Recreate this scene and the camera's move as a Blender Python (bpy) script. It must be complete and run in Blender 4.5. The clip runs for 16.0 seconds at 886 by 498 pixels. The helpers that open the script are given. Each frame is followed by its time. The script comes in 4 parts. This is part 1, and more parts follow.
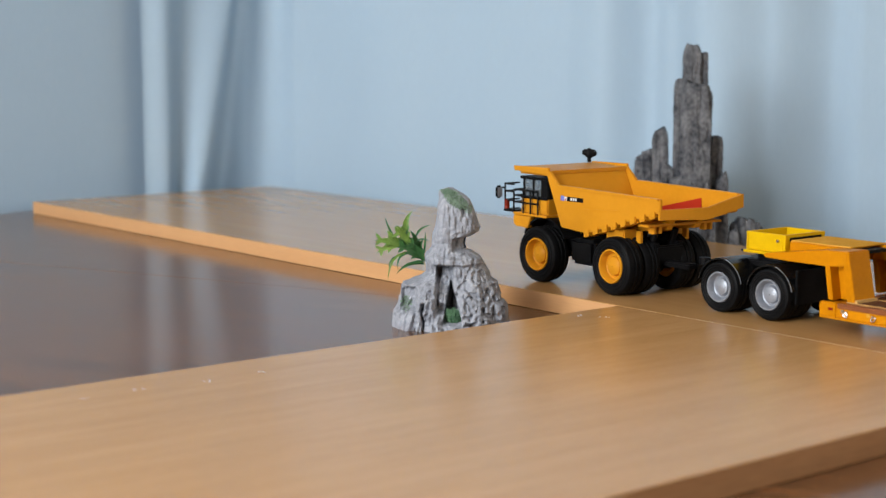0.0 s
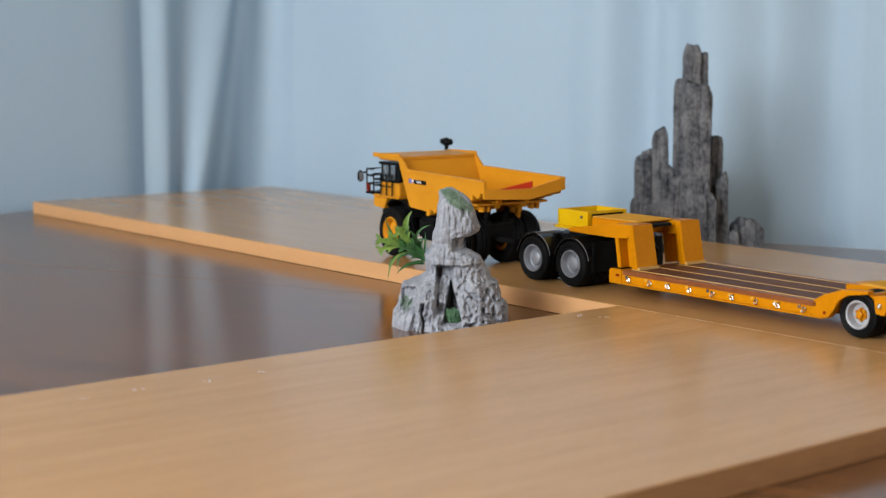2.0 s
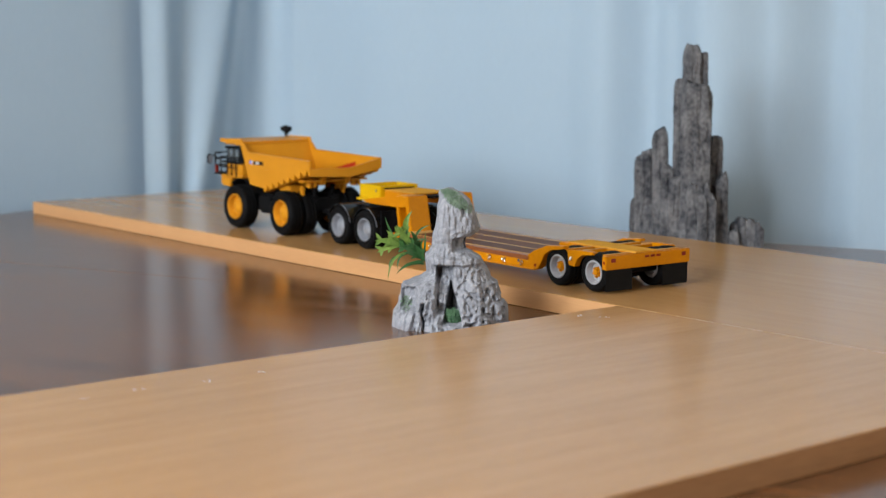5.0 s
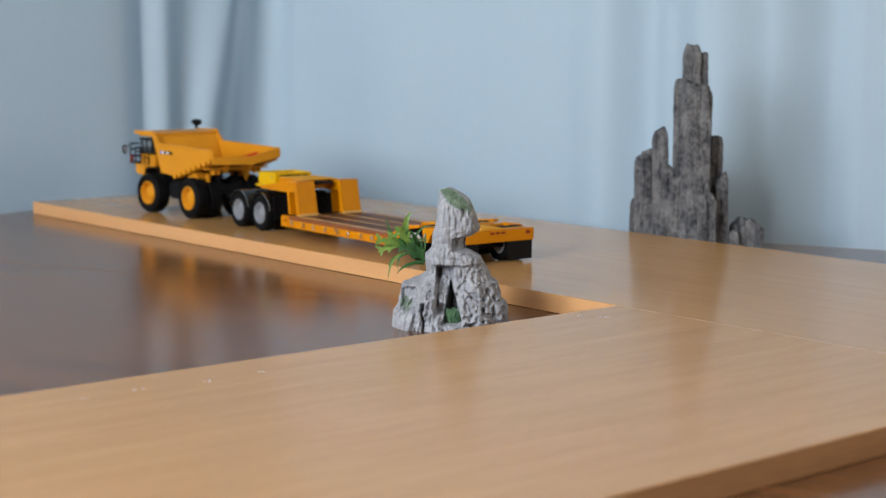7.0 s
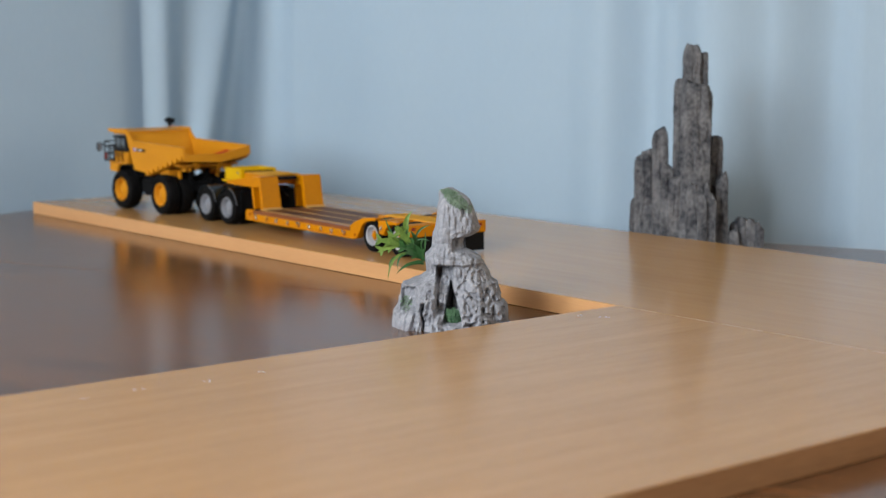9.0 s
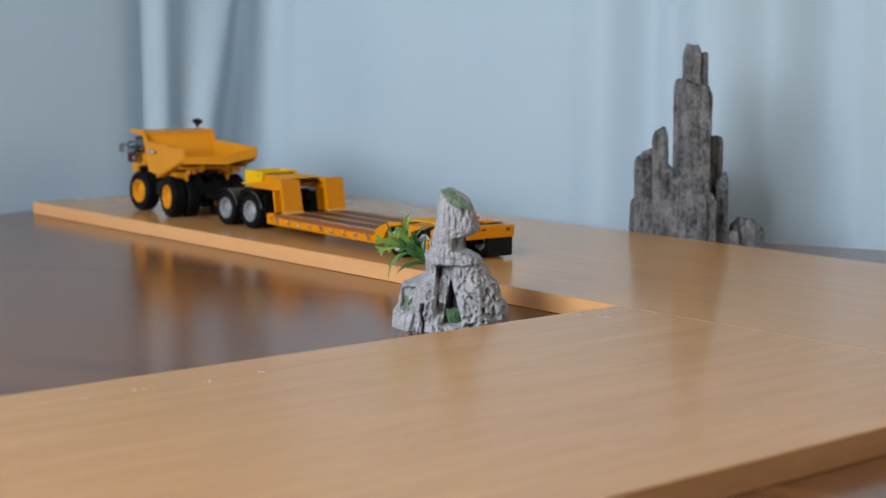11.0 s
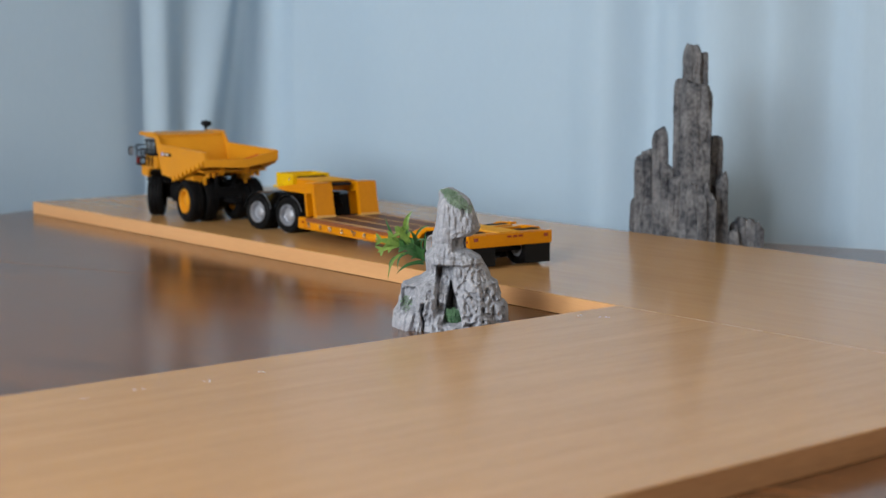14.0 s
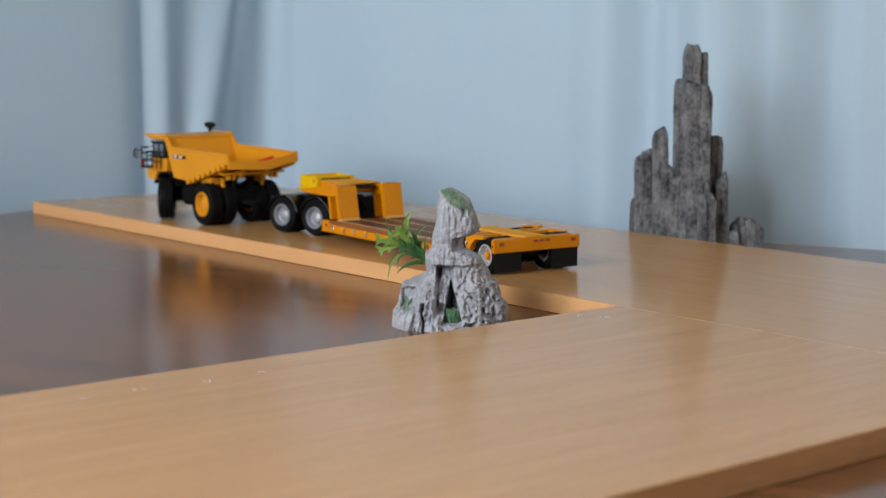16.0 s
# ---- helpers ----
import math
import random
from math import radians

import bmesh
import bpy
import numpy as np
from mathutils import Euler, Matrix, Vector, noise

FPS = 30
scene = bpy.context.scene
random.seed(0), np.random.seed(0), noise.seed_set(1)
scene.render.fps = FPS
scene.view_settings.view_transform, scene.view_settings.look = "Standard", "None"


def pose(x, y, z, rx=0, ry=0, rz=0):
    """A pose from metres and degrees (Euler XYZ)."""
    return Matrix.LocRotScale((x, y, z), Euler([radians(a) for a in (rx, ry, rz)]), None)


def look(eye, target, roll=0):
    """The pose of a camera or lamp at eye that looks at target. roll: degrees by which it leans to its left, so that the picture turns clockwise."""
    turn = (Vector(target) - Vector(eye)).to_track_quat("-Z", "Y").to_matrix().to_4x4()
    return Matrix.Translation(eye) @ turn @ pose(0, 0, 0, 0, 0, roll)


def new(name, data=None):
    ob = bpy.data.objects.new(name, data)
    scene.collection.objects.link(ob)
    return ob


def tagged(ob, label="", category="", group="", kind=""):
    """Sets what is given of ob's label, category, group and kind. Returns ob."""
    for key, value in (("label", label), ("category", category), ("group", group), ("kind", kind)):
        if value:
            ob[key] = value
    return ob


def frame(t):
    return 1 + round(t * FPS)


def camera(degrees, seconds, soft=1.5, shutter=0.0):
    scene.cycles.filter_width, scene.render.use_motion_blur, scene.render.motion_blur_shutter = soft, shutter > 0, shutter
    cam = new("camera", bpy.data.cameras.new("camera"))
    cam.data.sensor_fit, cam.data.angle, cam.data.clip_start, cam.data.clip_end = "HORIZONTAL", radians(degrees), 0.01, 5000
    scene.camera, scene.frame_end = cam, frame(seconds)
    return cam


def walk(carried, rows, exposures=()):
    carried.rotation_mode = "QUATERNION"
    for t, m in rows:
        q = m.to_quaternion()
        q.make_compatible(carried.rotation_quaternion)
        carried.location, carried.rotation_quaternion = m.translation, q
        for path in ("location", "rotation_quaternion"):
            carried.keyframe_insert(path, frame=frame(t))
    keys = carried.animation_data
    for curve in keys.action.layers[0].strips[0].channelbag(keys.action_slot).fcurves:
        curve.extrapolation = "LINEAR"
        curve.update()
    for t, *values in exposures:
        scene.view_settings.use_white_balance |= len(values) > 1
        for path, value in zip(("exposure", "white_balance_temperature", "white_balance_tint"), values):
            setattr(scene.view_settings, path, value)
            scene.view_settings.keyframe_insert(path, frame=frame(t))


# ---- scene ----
from mathutils.bvhtree import BVHTree

# ---------------------------------------------------------------- camera
U = 0.018  # thickness of the boards: lengths below are given in it unless said otherwise
EYE = Vector((-56.292, -54.569, 13.930)) * U
YAW, TILT = radians(50.568), radians(7.371)
AIM = EYE + Vector((math.cos(YAW) * math.cos(TILT), math.sin(YAW) * math.cos(TILT), -math.sin(TILT)))
cam = camera(31.55, 16.0, soft=1.35)
cam.data.dof.use_dof = True
cam.data.dof.focus_distance = 1.45
cam.data.dof.aperture_fstop = 7.5
walk(cam, [(0.0, look(EYE, AIM, 0.10)), (16.0, look(EYE, AIM, 0.10))], exposures=[(0.0, 0.08), (0.4, -0.01), (2.4, -0.01), (2.9, 0.06), (4.2, 0.06), (6.6, 0.09), (7.0, 0.02), (7.5, -0.06), (8.0, 0.01), (8.5, -0.06), (9.2, -0.06), (16.0, -0.06)])

# ---------------------------------------------------------------- world and light
# The room lies along the table: ALONG is the table's long side, ACROSS its short one.
ALONG = Vector((-0.387, 0.922, 0.0))
ACROSS = Vector((0.922, 0.387, 0.0))
ROOM = Matrix(((ACROSS.x, ALONG.x, 0, 0), (ACROSS.y, ALONG.y, 0, 0), (0, 0, 1, 0), (0, 0, 0, 1)))

world = bpy.data.worlds.new("sky")
scene.world = world
world.use_nodes = True
wn = world.node_tree.nodes
sky = wn.new("ShaderNodeTexSky")
sky.sky_type, sky.sun_disc = "NISHITA", False
sky.sun_elevation, sky.sun_rotation = radians(38), radians(120)
world.node_tree.links.new(sky.outputs[0], wn["Background"].inputs[0])
wn["Background"].inputs[1].default_value = 0.12


def area_lamp(name, place, target, width, height, watts, colour):
    data = bpy.data.lights.new(name, "AREA")
    data.shape, data.size, data.size_y, data.energy, data.color = "RECTANGLE", width, height, watts, colour
    ob = new(name, data)
    ob.matrix_world = look(place, target)
    return ob


area_lamp("window_daylight", ROOM @ Vector((-2.96, 0.83, 0.98)), ROOM @ Vector((0.0, 0.40, 0.60)), 1.75, 1.2, 116, (0.950, 0.975, 1.0))
# added warm fill from behind; no lamp or window is known there
area_lamp("back_fill_light", ROOM @ Vector((0.0, -3.31, 0.75)), ROOM @ Vector((0.0, 0.0, 0.75)), 1.6, 1.3, 19, (1.0, 0.85, 0.68))


# ---------------------------------------------------------------- materials
def surface(name, dark, light, rough=0.5, metal=0.0, scale=40.0, stretch=(1, 1, 1), fine=8.0, bump=0.1, coat=0.0, detail=4.0,
            contrast=(0.3, 0.7), rough_var=0.1, ior=1.45, depth=0.001, spec=0.5):
    """A surface of two colours mixed by coarse and fine noise, with relief and an uneven gloss."""
    m = bpy.data.materials.new(name)
    m.use_nodes = True
    nt = m.node_tree
    n, link = nt.nodes, nt.links.new
    p = n["Principled BSDF"]
    co = n.new("ShaderNodeTexCoord")
    mp = n.new("ShaderNodeMapping")
    mp.inputs["Scale"].default_value = stretch
    link(co.outputs["Object"], mp.inputs[0])
    vec = mp.outputs[0]
    info = n.new("ShaderNodeObjectInfo")
    big = n.new("ShaderNodeTexNoise")
    big.noise_dimensions = "4D"
    big.inputs["Scale"].default_value, big.inputs["Detail"].default_value = scale, detail
    small = n.new("ShaderNodeTexNoise")
    small.inputs["Scale"].default_value, small.inputs["Detail"].default_value = scale * fine, 3
    link(vec, big.inputs["Vector"])
    link(vec, small.inputs["Vector"])
    mul = n.new("ShaderNodeMath")
    mul.operation, mul.inputs[1].default_value = "MULTIPLY", 37.0
    link(info.outputs["Random"], mul.inputs[0])
    link(mul.outputs[0], big.inputs["W"])
    mix = n.new("ShaderNodeMix")
    mix.inputs[0].default_value = 0.4
    link(big.outputs[0], mix.inputs[2])
    link(small.outputs[0], mix.inputs[3])
    ramp = n.new("ShaderNodeMapRange")
    ramp.inputs[1].default_value, ramp.inputs[2].default_value = contrast
    link(mix.outputs[0], ramp.inputs[0])
    col = n.new("ShaderNodeMix")
    col.data_type = "RGBA"
    col.inputs[6].default_value, col.inputs[7].default_value = (*dark, 1), (*light, 1)
    link(ramp.outputs[0], col.inputs[0])
    link(col.outputs[2], p.inputs["Base Color"])
    rr = n.new("ShaderNodeMapRange")
    rr.inputs[3].default_value, rr.inputs[4].default_value = max(rough - rough_var, 0.02), min(rough + rough_var, 1)
    link(big.outputs[0], rr.inputs[0])
    link(rr.outputs[0], p.inputs["Roughness"])
    p.inputs["Metallic"].default_value, p.inputs["IOR"].default_value, p.inputs["Specular IOR Level"].default_value = metal, ior, spec
    p.inputs["Coat Weight"].default_value, p.inputs["Coat Roughness"].default_value = coat, 0.15
    if bump:
        b = n.new("ShaderNodeBump")
        b.inputs["Strength"].default_value, b.inputs["Distance"].default_value = bump, depth
        link(mix.outputs[0], b.inputs["Height"])
        link(b.outputs[0], p.inputs["Normal"])
    return m


def wood(name, dark, light, along, rough, coat, scale=9.0, contrast=(0.34, 0.68), bump=0.05, spec=0.5, uneven=0.05):
    """Wood with its grain along the axis 0 (x) or 1 (y) of the object."""
    s = (0.10, 1, 1) if along == 0 else (1, 0.10, 1)
    return surface(name, dark, light, rough, 0, scale, s, 16.0, bump, coat, 8.0, contrast, uneven, depth=0.0004, spec=spec)


M = dict(
    beech_x=wood("beech_laminate_across", (0.425, 0.222, 0.078), (0.605, 0.345, 0.140), 0, 0.24, 0.0, 75.0, (0.22, 0.84), bump=0.0, spec=0.55, uneven=0.02),
    beech_y=wood("beech_laminate_along", (0.415, 0.215, 0.072), (0.590, 0.332, 0.130), 1, 0.20, 0.0, 75.0, (0.0, 1.0), bump=0.0, spec=0.62, uneven=0.01),
    # darker than edge_y: the shade on the end sides is put into the colour
    edge_x_shaded=wood("beech_edge_across_shaded", (0.23, 0.110, 0.043), (0.38, 0.195, 0.082), 0, 0.5, 0.0, 30),
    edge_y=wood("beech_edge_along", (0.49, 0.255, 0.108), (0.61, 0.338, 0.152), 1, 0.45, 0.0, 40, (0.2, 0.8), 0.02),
    joint=surface("pale_joint", (0.46, 0.28, 0.13), (0.63, 0.42, 0.22), 0.6),
    table=wood("dark_stained_wood", (0.052, 0.021, 0.008), (0.262, 0.110, 0.038), 1, 0.165, 0.0, 50, (0.34, 0.69), 0.05, 0.43),
    curtain=surface("pale_blue_cloth", (0.345, 0.455, 0.555), (0.368, 0.482, 0.585), 0.9, 0, 6, (1, 1, 0.15), 60, 0.15),
    wall=surface("cream_wall", (0.40, 0.36, 0.30), (0.46, 0.42, 0.35), 0.9, 0, 4),
    # ceiling out of view, kept bright to bounce light down
    ceiling=surface("white_ceiling_paint", (0.76, 0.755, 0.74), (0.82, 0.815, 0.80), 0.9, 0, 4),
    floor=wood("floor_wood", (0.18, 0.10, 0.05), (0.30, 0.17, 0.09), 1, 0.4, 0.0),
    yellow=surface("orange_yellow_paint", (0.525, 0.215, 0.010), (0.585, 0.245, 0.014), 0.38, 0, 30, bump=0.03, ior=1.4, spec=0.15),
    trailer=surface("deep_yellow_paint", (0.46, 0.165, 0.001), (0.56, 0.208, 0.0012), 0.36, 0, 30, bump=0.03, ior=1.4, spec=0.16),
    lemon=surface("lemon_yellow_paint", (0.55, 0.335, 0.002), (0.63, 0.385, 0.003), 0.36, 0, 30, bump=0.03, ior=1.4, spec=0.16),
    # wear on the ring plates; on the frame tops it paints in light
    worn_lit=surface("worn_lit_tan_paint", (0.54, 0.255, 0.022), (0.65, 0.345, 0.065), 0.8, 0, 60, bump=0.08, ior=1.2, spec=0.05),
    black=surface("black_plastic", (0.0035, 0.0035, 0.004), (0.009, 0.009, 0.0095), 0.40, 0, 60, bump=0.06, ior=1.3, spec=0.14),
    rubber=surface("tyre_rubber", (0.0030, 0.0030, 0.0033), (0.008, 0.008, 0.0085), 0.50, 0, 120, bump=0.15, ior=1.3, spec=0.14),
    fender=surface("glossy_black_fender", (0.004, 0.004, 0.004), (0.008, 0.008, 0.008), 0.25, 0, 60, bump=0.02, ior=1.4),
    silver=surface("silver_rim", (0.21, 0.225, 0.255), (0.32, 0.34, 0.38), 0.42, 0.35, 200, bump=0.1),
    white=surface("white_rim", (0.25, 0.262, 0.285), (0.43, 0.445, 0.475), 0.38, 0, 90, bump=0.1),
    chrome=surface("chrome", (0.36, 0.34, 0.31), (0.85, 0.85, 0.86), 0.22, 1.0, 140, bump=0.0),
    red=surface("red_paint", (0.33, 0.020, 0.007), (0.40, 0.026, 0.010), 0.5, 0, 60, spec=0.2),
    plank=wood("brown_deck_plank", (0.060, 0.021, 0.009), (0.150, 0.058, 0.026), 1, 0.50, 0.0, 60, spec=0.15),
    outer_plank=wood("reddish_side_plank", (0.16, 0.045, 0.012), (0.26, 0.085, 0.025), 1, 0.4, 0.0, 60),
    strip=surface("tan_deck_strip", (0.46, 0.27, 0.075), (0.60, 0.37, 0.13), 0.5, 0, 90),
    lamp_red=surface("dark_red_lens", (0.16, 0.012, 0.006), (0.22, 0.02, 0.01), 0.25, 0, 90, bump=0),
    decal_white=surface("white_print", (0.65, 0.65, 0.66), (0.75, 0.75, 0.75), 0.5, 0, 90, bump=0),
    decal_blue=surface("blue_print", (0.10, 0.13, 0.42), (0.14, 0.17, 0.5), 0.5, 0, 90, bump=0),
    slate=surface("slate_grey_resin", (0.018, 0.021, 0.029), (0.178, 0.180, 0.190), 0.85, 0, 46, (1, 1, 0.85), 5, 0.8, 0, 6, (0.36, 0.63), depth=0.003),
    resin=surface("pale_grey_resin", (0.158, 0.167, 0.192), (0.345, 0.360, 0.398), 0.85, 0, 95, (1, 1, 0.65), 4, 0.6, 0, 8, (0.31, 0.64), depth=0.003),
    moss=surface("green_moss", (0.035, 0.110, 0.050), (0.19, 0.35, 0.20), 0.8, 0, 160, bump=0.4),
    pale_moss=surface("faded_green_moss", (0.10, 0.185, 0.115), (0.29, 0.38, 0.29), 0.85, 0, 160, bump=0.4),
    leaf=surface("plastic_leaf", (0.060, 0.145, 0.026), (0.205, 0.305, 0.060), 0.42, 0, 45, bump=0.05),
    leaf_dark=surface("dark_plastic_leaf", (0.018, 0.075, 0.022), (0.05, 0.15, 0.035), 0.42, 0, 45, bump=0.05),
)
glass = bpy.data.materials.new("tinted_glass")
glass.use_nodes = True
gp = glass.node_tree.nodes["Principled BSDF"]
gp.inputs["Base Color"].default_value, gp.inputs["Roughness"].default_value = (0.5, 0.55, 0.58, 1), 0.08
gp.inputs["Transmission Weight"].default_value = 0.85
M["glass"] = glass


# ---------------------------------------------------------------- mesh helpers (lengths in U)
def quad_faces(bm, rings, closed=True, caps=True):
    """Skin between rings of points; returns the verts."""
    vs = [[bm.verts.new(p) for p in r] for r in rings]
    k = len(vs[0])
    for a, b in zip(vs, vs[1:]):
        for i in range(k if closed else k - 1):
            j = (i + 1) % k
            bm.faces.new((a[i], a[j], b[j], b[i]))
    if caps and closed:
        bm.faces.new(vs[0][::-1])
        bm.faces.new(vs[-1])
    return vs


def box(bm, x0, x1, y0, y1, z0, z1):
    quad_faces(bm, [[(x0, y0, z), (x1, y0, z), (x1, y1, z), (x0, y1, z)] for z in (z0, z1)])
    return bm


def prism(bm, poly, x0, x1):
    """A polygon of (y, z) drawn out from x0 to x1."""
    quad_faces(bm, [[(x, y, z) for y, z in poly] for x in (x0, x1)])
    return bm


def rod(bm, a, b, r, k=10, r2=None):
    a, b = Vector(a), Vector(b)
    q = (b - a).to_track_quat("Z", "Y").to_matrix()
    rings = []
    for c, rad in ((a, r), (b, r if r2 is None else r2)):
        rings.append([tuple(c + q @ Vector((math.cos(2 * math.pi * i / k) * rad, math.sin(2 * math.pi * i / k) * rad, 0))) for i in range(k)])
    quad_faces(bm, rings)
    return bm


def lathe(bm, profile, k=40, caps=False):
    """Turn a profile of (x, radius) round the x axis."""
    rings = [[(x, math.cos(2 * math.pi * i / k) * r, math.sin(2 * math.pi * i / k) * r) for i in range(k)] for x, r in profile]
    quad_faces(bm, rings, caps=caps)
    return bm


def bevelled(bm, w, seg=2):
    bmesh.ops.remove_doubles(bm, verts=bm.verts, dist=1e-5)
    bmesh.ops.recalc_face_normals(bm, faces=bm.faces)
    bmesh.ops.bevel(bm, geom=[e for e in bm.edges if len(e.link_faces) == 2 and e.calc_face_angle(0) > 0.5], offset=w, segments=seg, affect="EDGES", clamp_overlap=True)
    return bm


def part(name, bm, material, parent=None, label="", smooth=True, unit=U, crease=35):
    """One mesh object out of bm, under parent."""
    bmesh.ops.recalc_face_normals(bm, faces=bm.faces)
    bm.transform(Matrix.Scale(unit, 4))
    me = bpy.data.meshes.new(name)
    bm.to_mesh(me)
    bm.free()
    if smooth:
        me.shade_smooth()
        me.set_sharp_from_angle(angle=radians(crease))
    me.materials.append(M[material] if isinstance(material, str) else material)
    ob = new(name, me)
    ob.parent = parent
    if label:
        ob["label"] = label
    return ob


def B():
    return bmesh.new()


def slab(name, material, parent, x0, x1, y0, y1, z0, z1, w=0.0, label=""):
    bm = box(B(), x0, x1, y0, y1, z0, z1)
    if w:
        bevelled(bm, w)
    return part(name, bm, material, parent, label)


# ---------------------------------------------------------------- the room
# added enclosure, out of view; its tones set the bounced light
def room():
    def wall(name, x0, x1, y0, y1, z0, z1, material="wall", label="plain cream painted wall", cat="wall"):
        ob = part(name, box(B(), x0, x1, y0, y1, z0, z1), material, None, "", False, 1.0)
        ob.matrix_world = ROOM
        return tagged(ob, label, cat, kind="structure")
    wall("floor", -3.1, 1.5, -3.5, 1.9, -0.85, -0.75, "floor", "brown wooden room floor", "floor")
    wall("ceiling", -3.1, 1.5, -3.5, 1.9, 1.75, 1.85, "ceiling", "plain white painted ceiling", "ceiling")
    wall("wall_east", 1.30, 1.5, -3.5, 1.9, -0.75, 1.75)
    wall("wall_north", -3.1, 1.30, 1.75, 1.9, -0.75, 1.75)
    # west wall, with the large window
    def pierced(name, boxes):
        bm = B()
        for b in boxes:
            box(bm, *b)
        ob = part(name, bm, "wall", None, "", False, 1.0)
        ob.matrix_world = ROOM
        tagged(ob, "cream painted wall with an opening", "wall", kind="structure")
    pierced("wall_west", [(-3.1, -3.0, -3.35, -0.06, -0.75, 1.75), (-3.1, -3.0, 1.73, 1.75, -0.75, 1.75), (-3.1, -3.0, -0.06, 1.73, -0.75, 0.33), (-3.1, -3.0, -0.06, 1.73, 1.63, 1.75)])
    # south wall, out of view; its opening is added for the fill lamp
    pierced("wall_south", [(-3.1, -0.85, -3.5, -3.35, -0.75, 1.75), (0.85, 1.30, -3.5, -3.35, -0.75, 1.75), (-0.85, 0.85, -3.5, -3.35, -0.75, 0.05), (-0.85, 0.85, -3.5, -3.35, 1.45, 1.75)])


room()


def spline(points, n):
    """A smooth curve through plan points."""
    p = [Vector(q) for q in points]
    p = [2 * p[0] - p[1]] + p + [2 * p[-1] - p[-2]]
    out = []
    seg = len(p) - 3
    for i in range(n + 1):
        u = min(i / n * seg, seg - 1e-6)
        j, t = int(u), u - int(u)
        a, b, c, d = p[j:j + 4]
        out.append(0.5 * ((2 * b) + (c - a) * t + (2 * a - 5 * b + 4 * c - d) * t * t + (3 * b - a - 3 * c + d) * t ** 3))
    return out


def curtain(name, points, n, fold, label):
    """Cloth hanging along a plan curve; fold(s, z) gives how far it bulges towards the room at s along the curve."""
    line = spline(points, n)
    s = [0.0]
    for a, b in zip(line, line[1:]):
        s.append(s[-1] + (b - a).length)
    bm = B()
    rings = []
    for side in (0.0, 0.12):
        for row in range(0, 73):
            z = -38 + row * 1.8
            ring = []
            for i, q in enumerate(line):
                t = line[min(i + 1, n)] - line[max(i - 1, 0)]
                nrm = Vector((-t.y, t.x)).normalized() * -1
                w = q + nrm * (fold(s[i], z) - side)
                ring.append((w.x, w.y, z))
            rings.append((side, ring))
    front = [r for sd, r in rings if sd == 0.0]
    back = [r for sd, r in rings if sd > 0]
    quad_faces(bm, front, closed=False)
    quad_faces(bm, back, closed=False)
    ob = part(name, bm, "curtain")
    return tagged(ob, label, "curtain")


def ease(points, s):
    """A smooth line through (s, value) points."""
    if s <= points[0][0]:
        return points[0][1]
    for (s0, v0), (s1, v1) in zip(points, points[1:]):
        if s <= s1:
            u = (s - s0) / (s1 - s0)
            return v0 + (v1 - v0) * u * u * (3 - 2 * u)
    return points[-1][1]


def wide_fold(s, z):
    up = max(-3.0, z - 1)
    crest, trough = 5.2 + 0.23 * up, 12.9 + 0.06 * up
    f = ease([(0, 0.3), (2.0, 0.95), (4.0 + 0.06 * up, -0.30), (crest, 1.12), (crest + 0.38 * (trough - crest), 0.40), (trough, -1.10), (16.5, 0.3), (22, 0.2), (30, 0.45), (36, -0.1),
              (48, 0.1), (51.8, 1.15), (55.2, -0.7), (57.4, 0.1), (61.0, 1.9), (65.4, 0.3), (69.3 + 0.02 * up, -1.5), (72.2, -0.5), (76, 0.3), (80, 0.0)], s)
    calm = min(1, max(0, (s - 20) / 8))
    f += calm * (0.16 * math.sin(s * 0.31 + 0.4) + 0.07 * math.sin(s * 0.53 + z * 0.02) + 0.04 * math.sin(s * 1.3 + z * 0.05))
    return f


curtain("curtain", [(11.7, 70.3), (17, 70.6), (23.2, 71.0), (27.4, 67), (29.6, 52), (32.6, 34), (36.6, 21.5), (43.2, 11.9), (60, 0.5)], 480, wide_fold,
        "pale blue cloth curtain hanging in soft folds behind the table")
curtain("curtain", [(-44, 69.3), (-20, 70.7), (-3, 71.7), (8, 72.4), (22, 73.2)], 160, lambda s, z: ease([(0, 0.2), (20, -0.2), (40, 0.3), (56, 0.3), (63, 0.0), (72, 0.0)], s),
        "pale blue cloth curtain gathered in the room's corner")


# ---------------------------------------------------------------- table and boards
def table():
    top = new("table")
    tagged(top, "large dark-stained wooden table with a glossy planked top", "table")
    top.matrix_world = ROOM
    # in the room's own axes: across, along
    edges = [-84.0, -57.0, -30.0, 2.8, 27.5, 36.2]
    for a, b in zip(edges, edges[1:]):
        slab("plank", "table", top, a + 0.04, b - 0.04, -78, 64.5, -1.6, 0.0)
    slab("frame", "table", top, -78, 33, -72, 60, -6.5, -1.65, 0.1, "dark wooden apron under the top")
    for x in (-76, 28):
        for y in (-70, 56):
            slab("leg", "table", top, x, x + 4, y, y + 4, -41.6, -6.5, 0.2)


table()


def board(name, material, x0, x1, y0, y1, label):
    ob = new(name)
    tagged(ob, label, "board", group="boards on the table")
    slab("surface", material, ob, x0, x1, y0, y1, 0.06, 1.0, 0.025)
    return ob


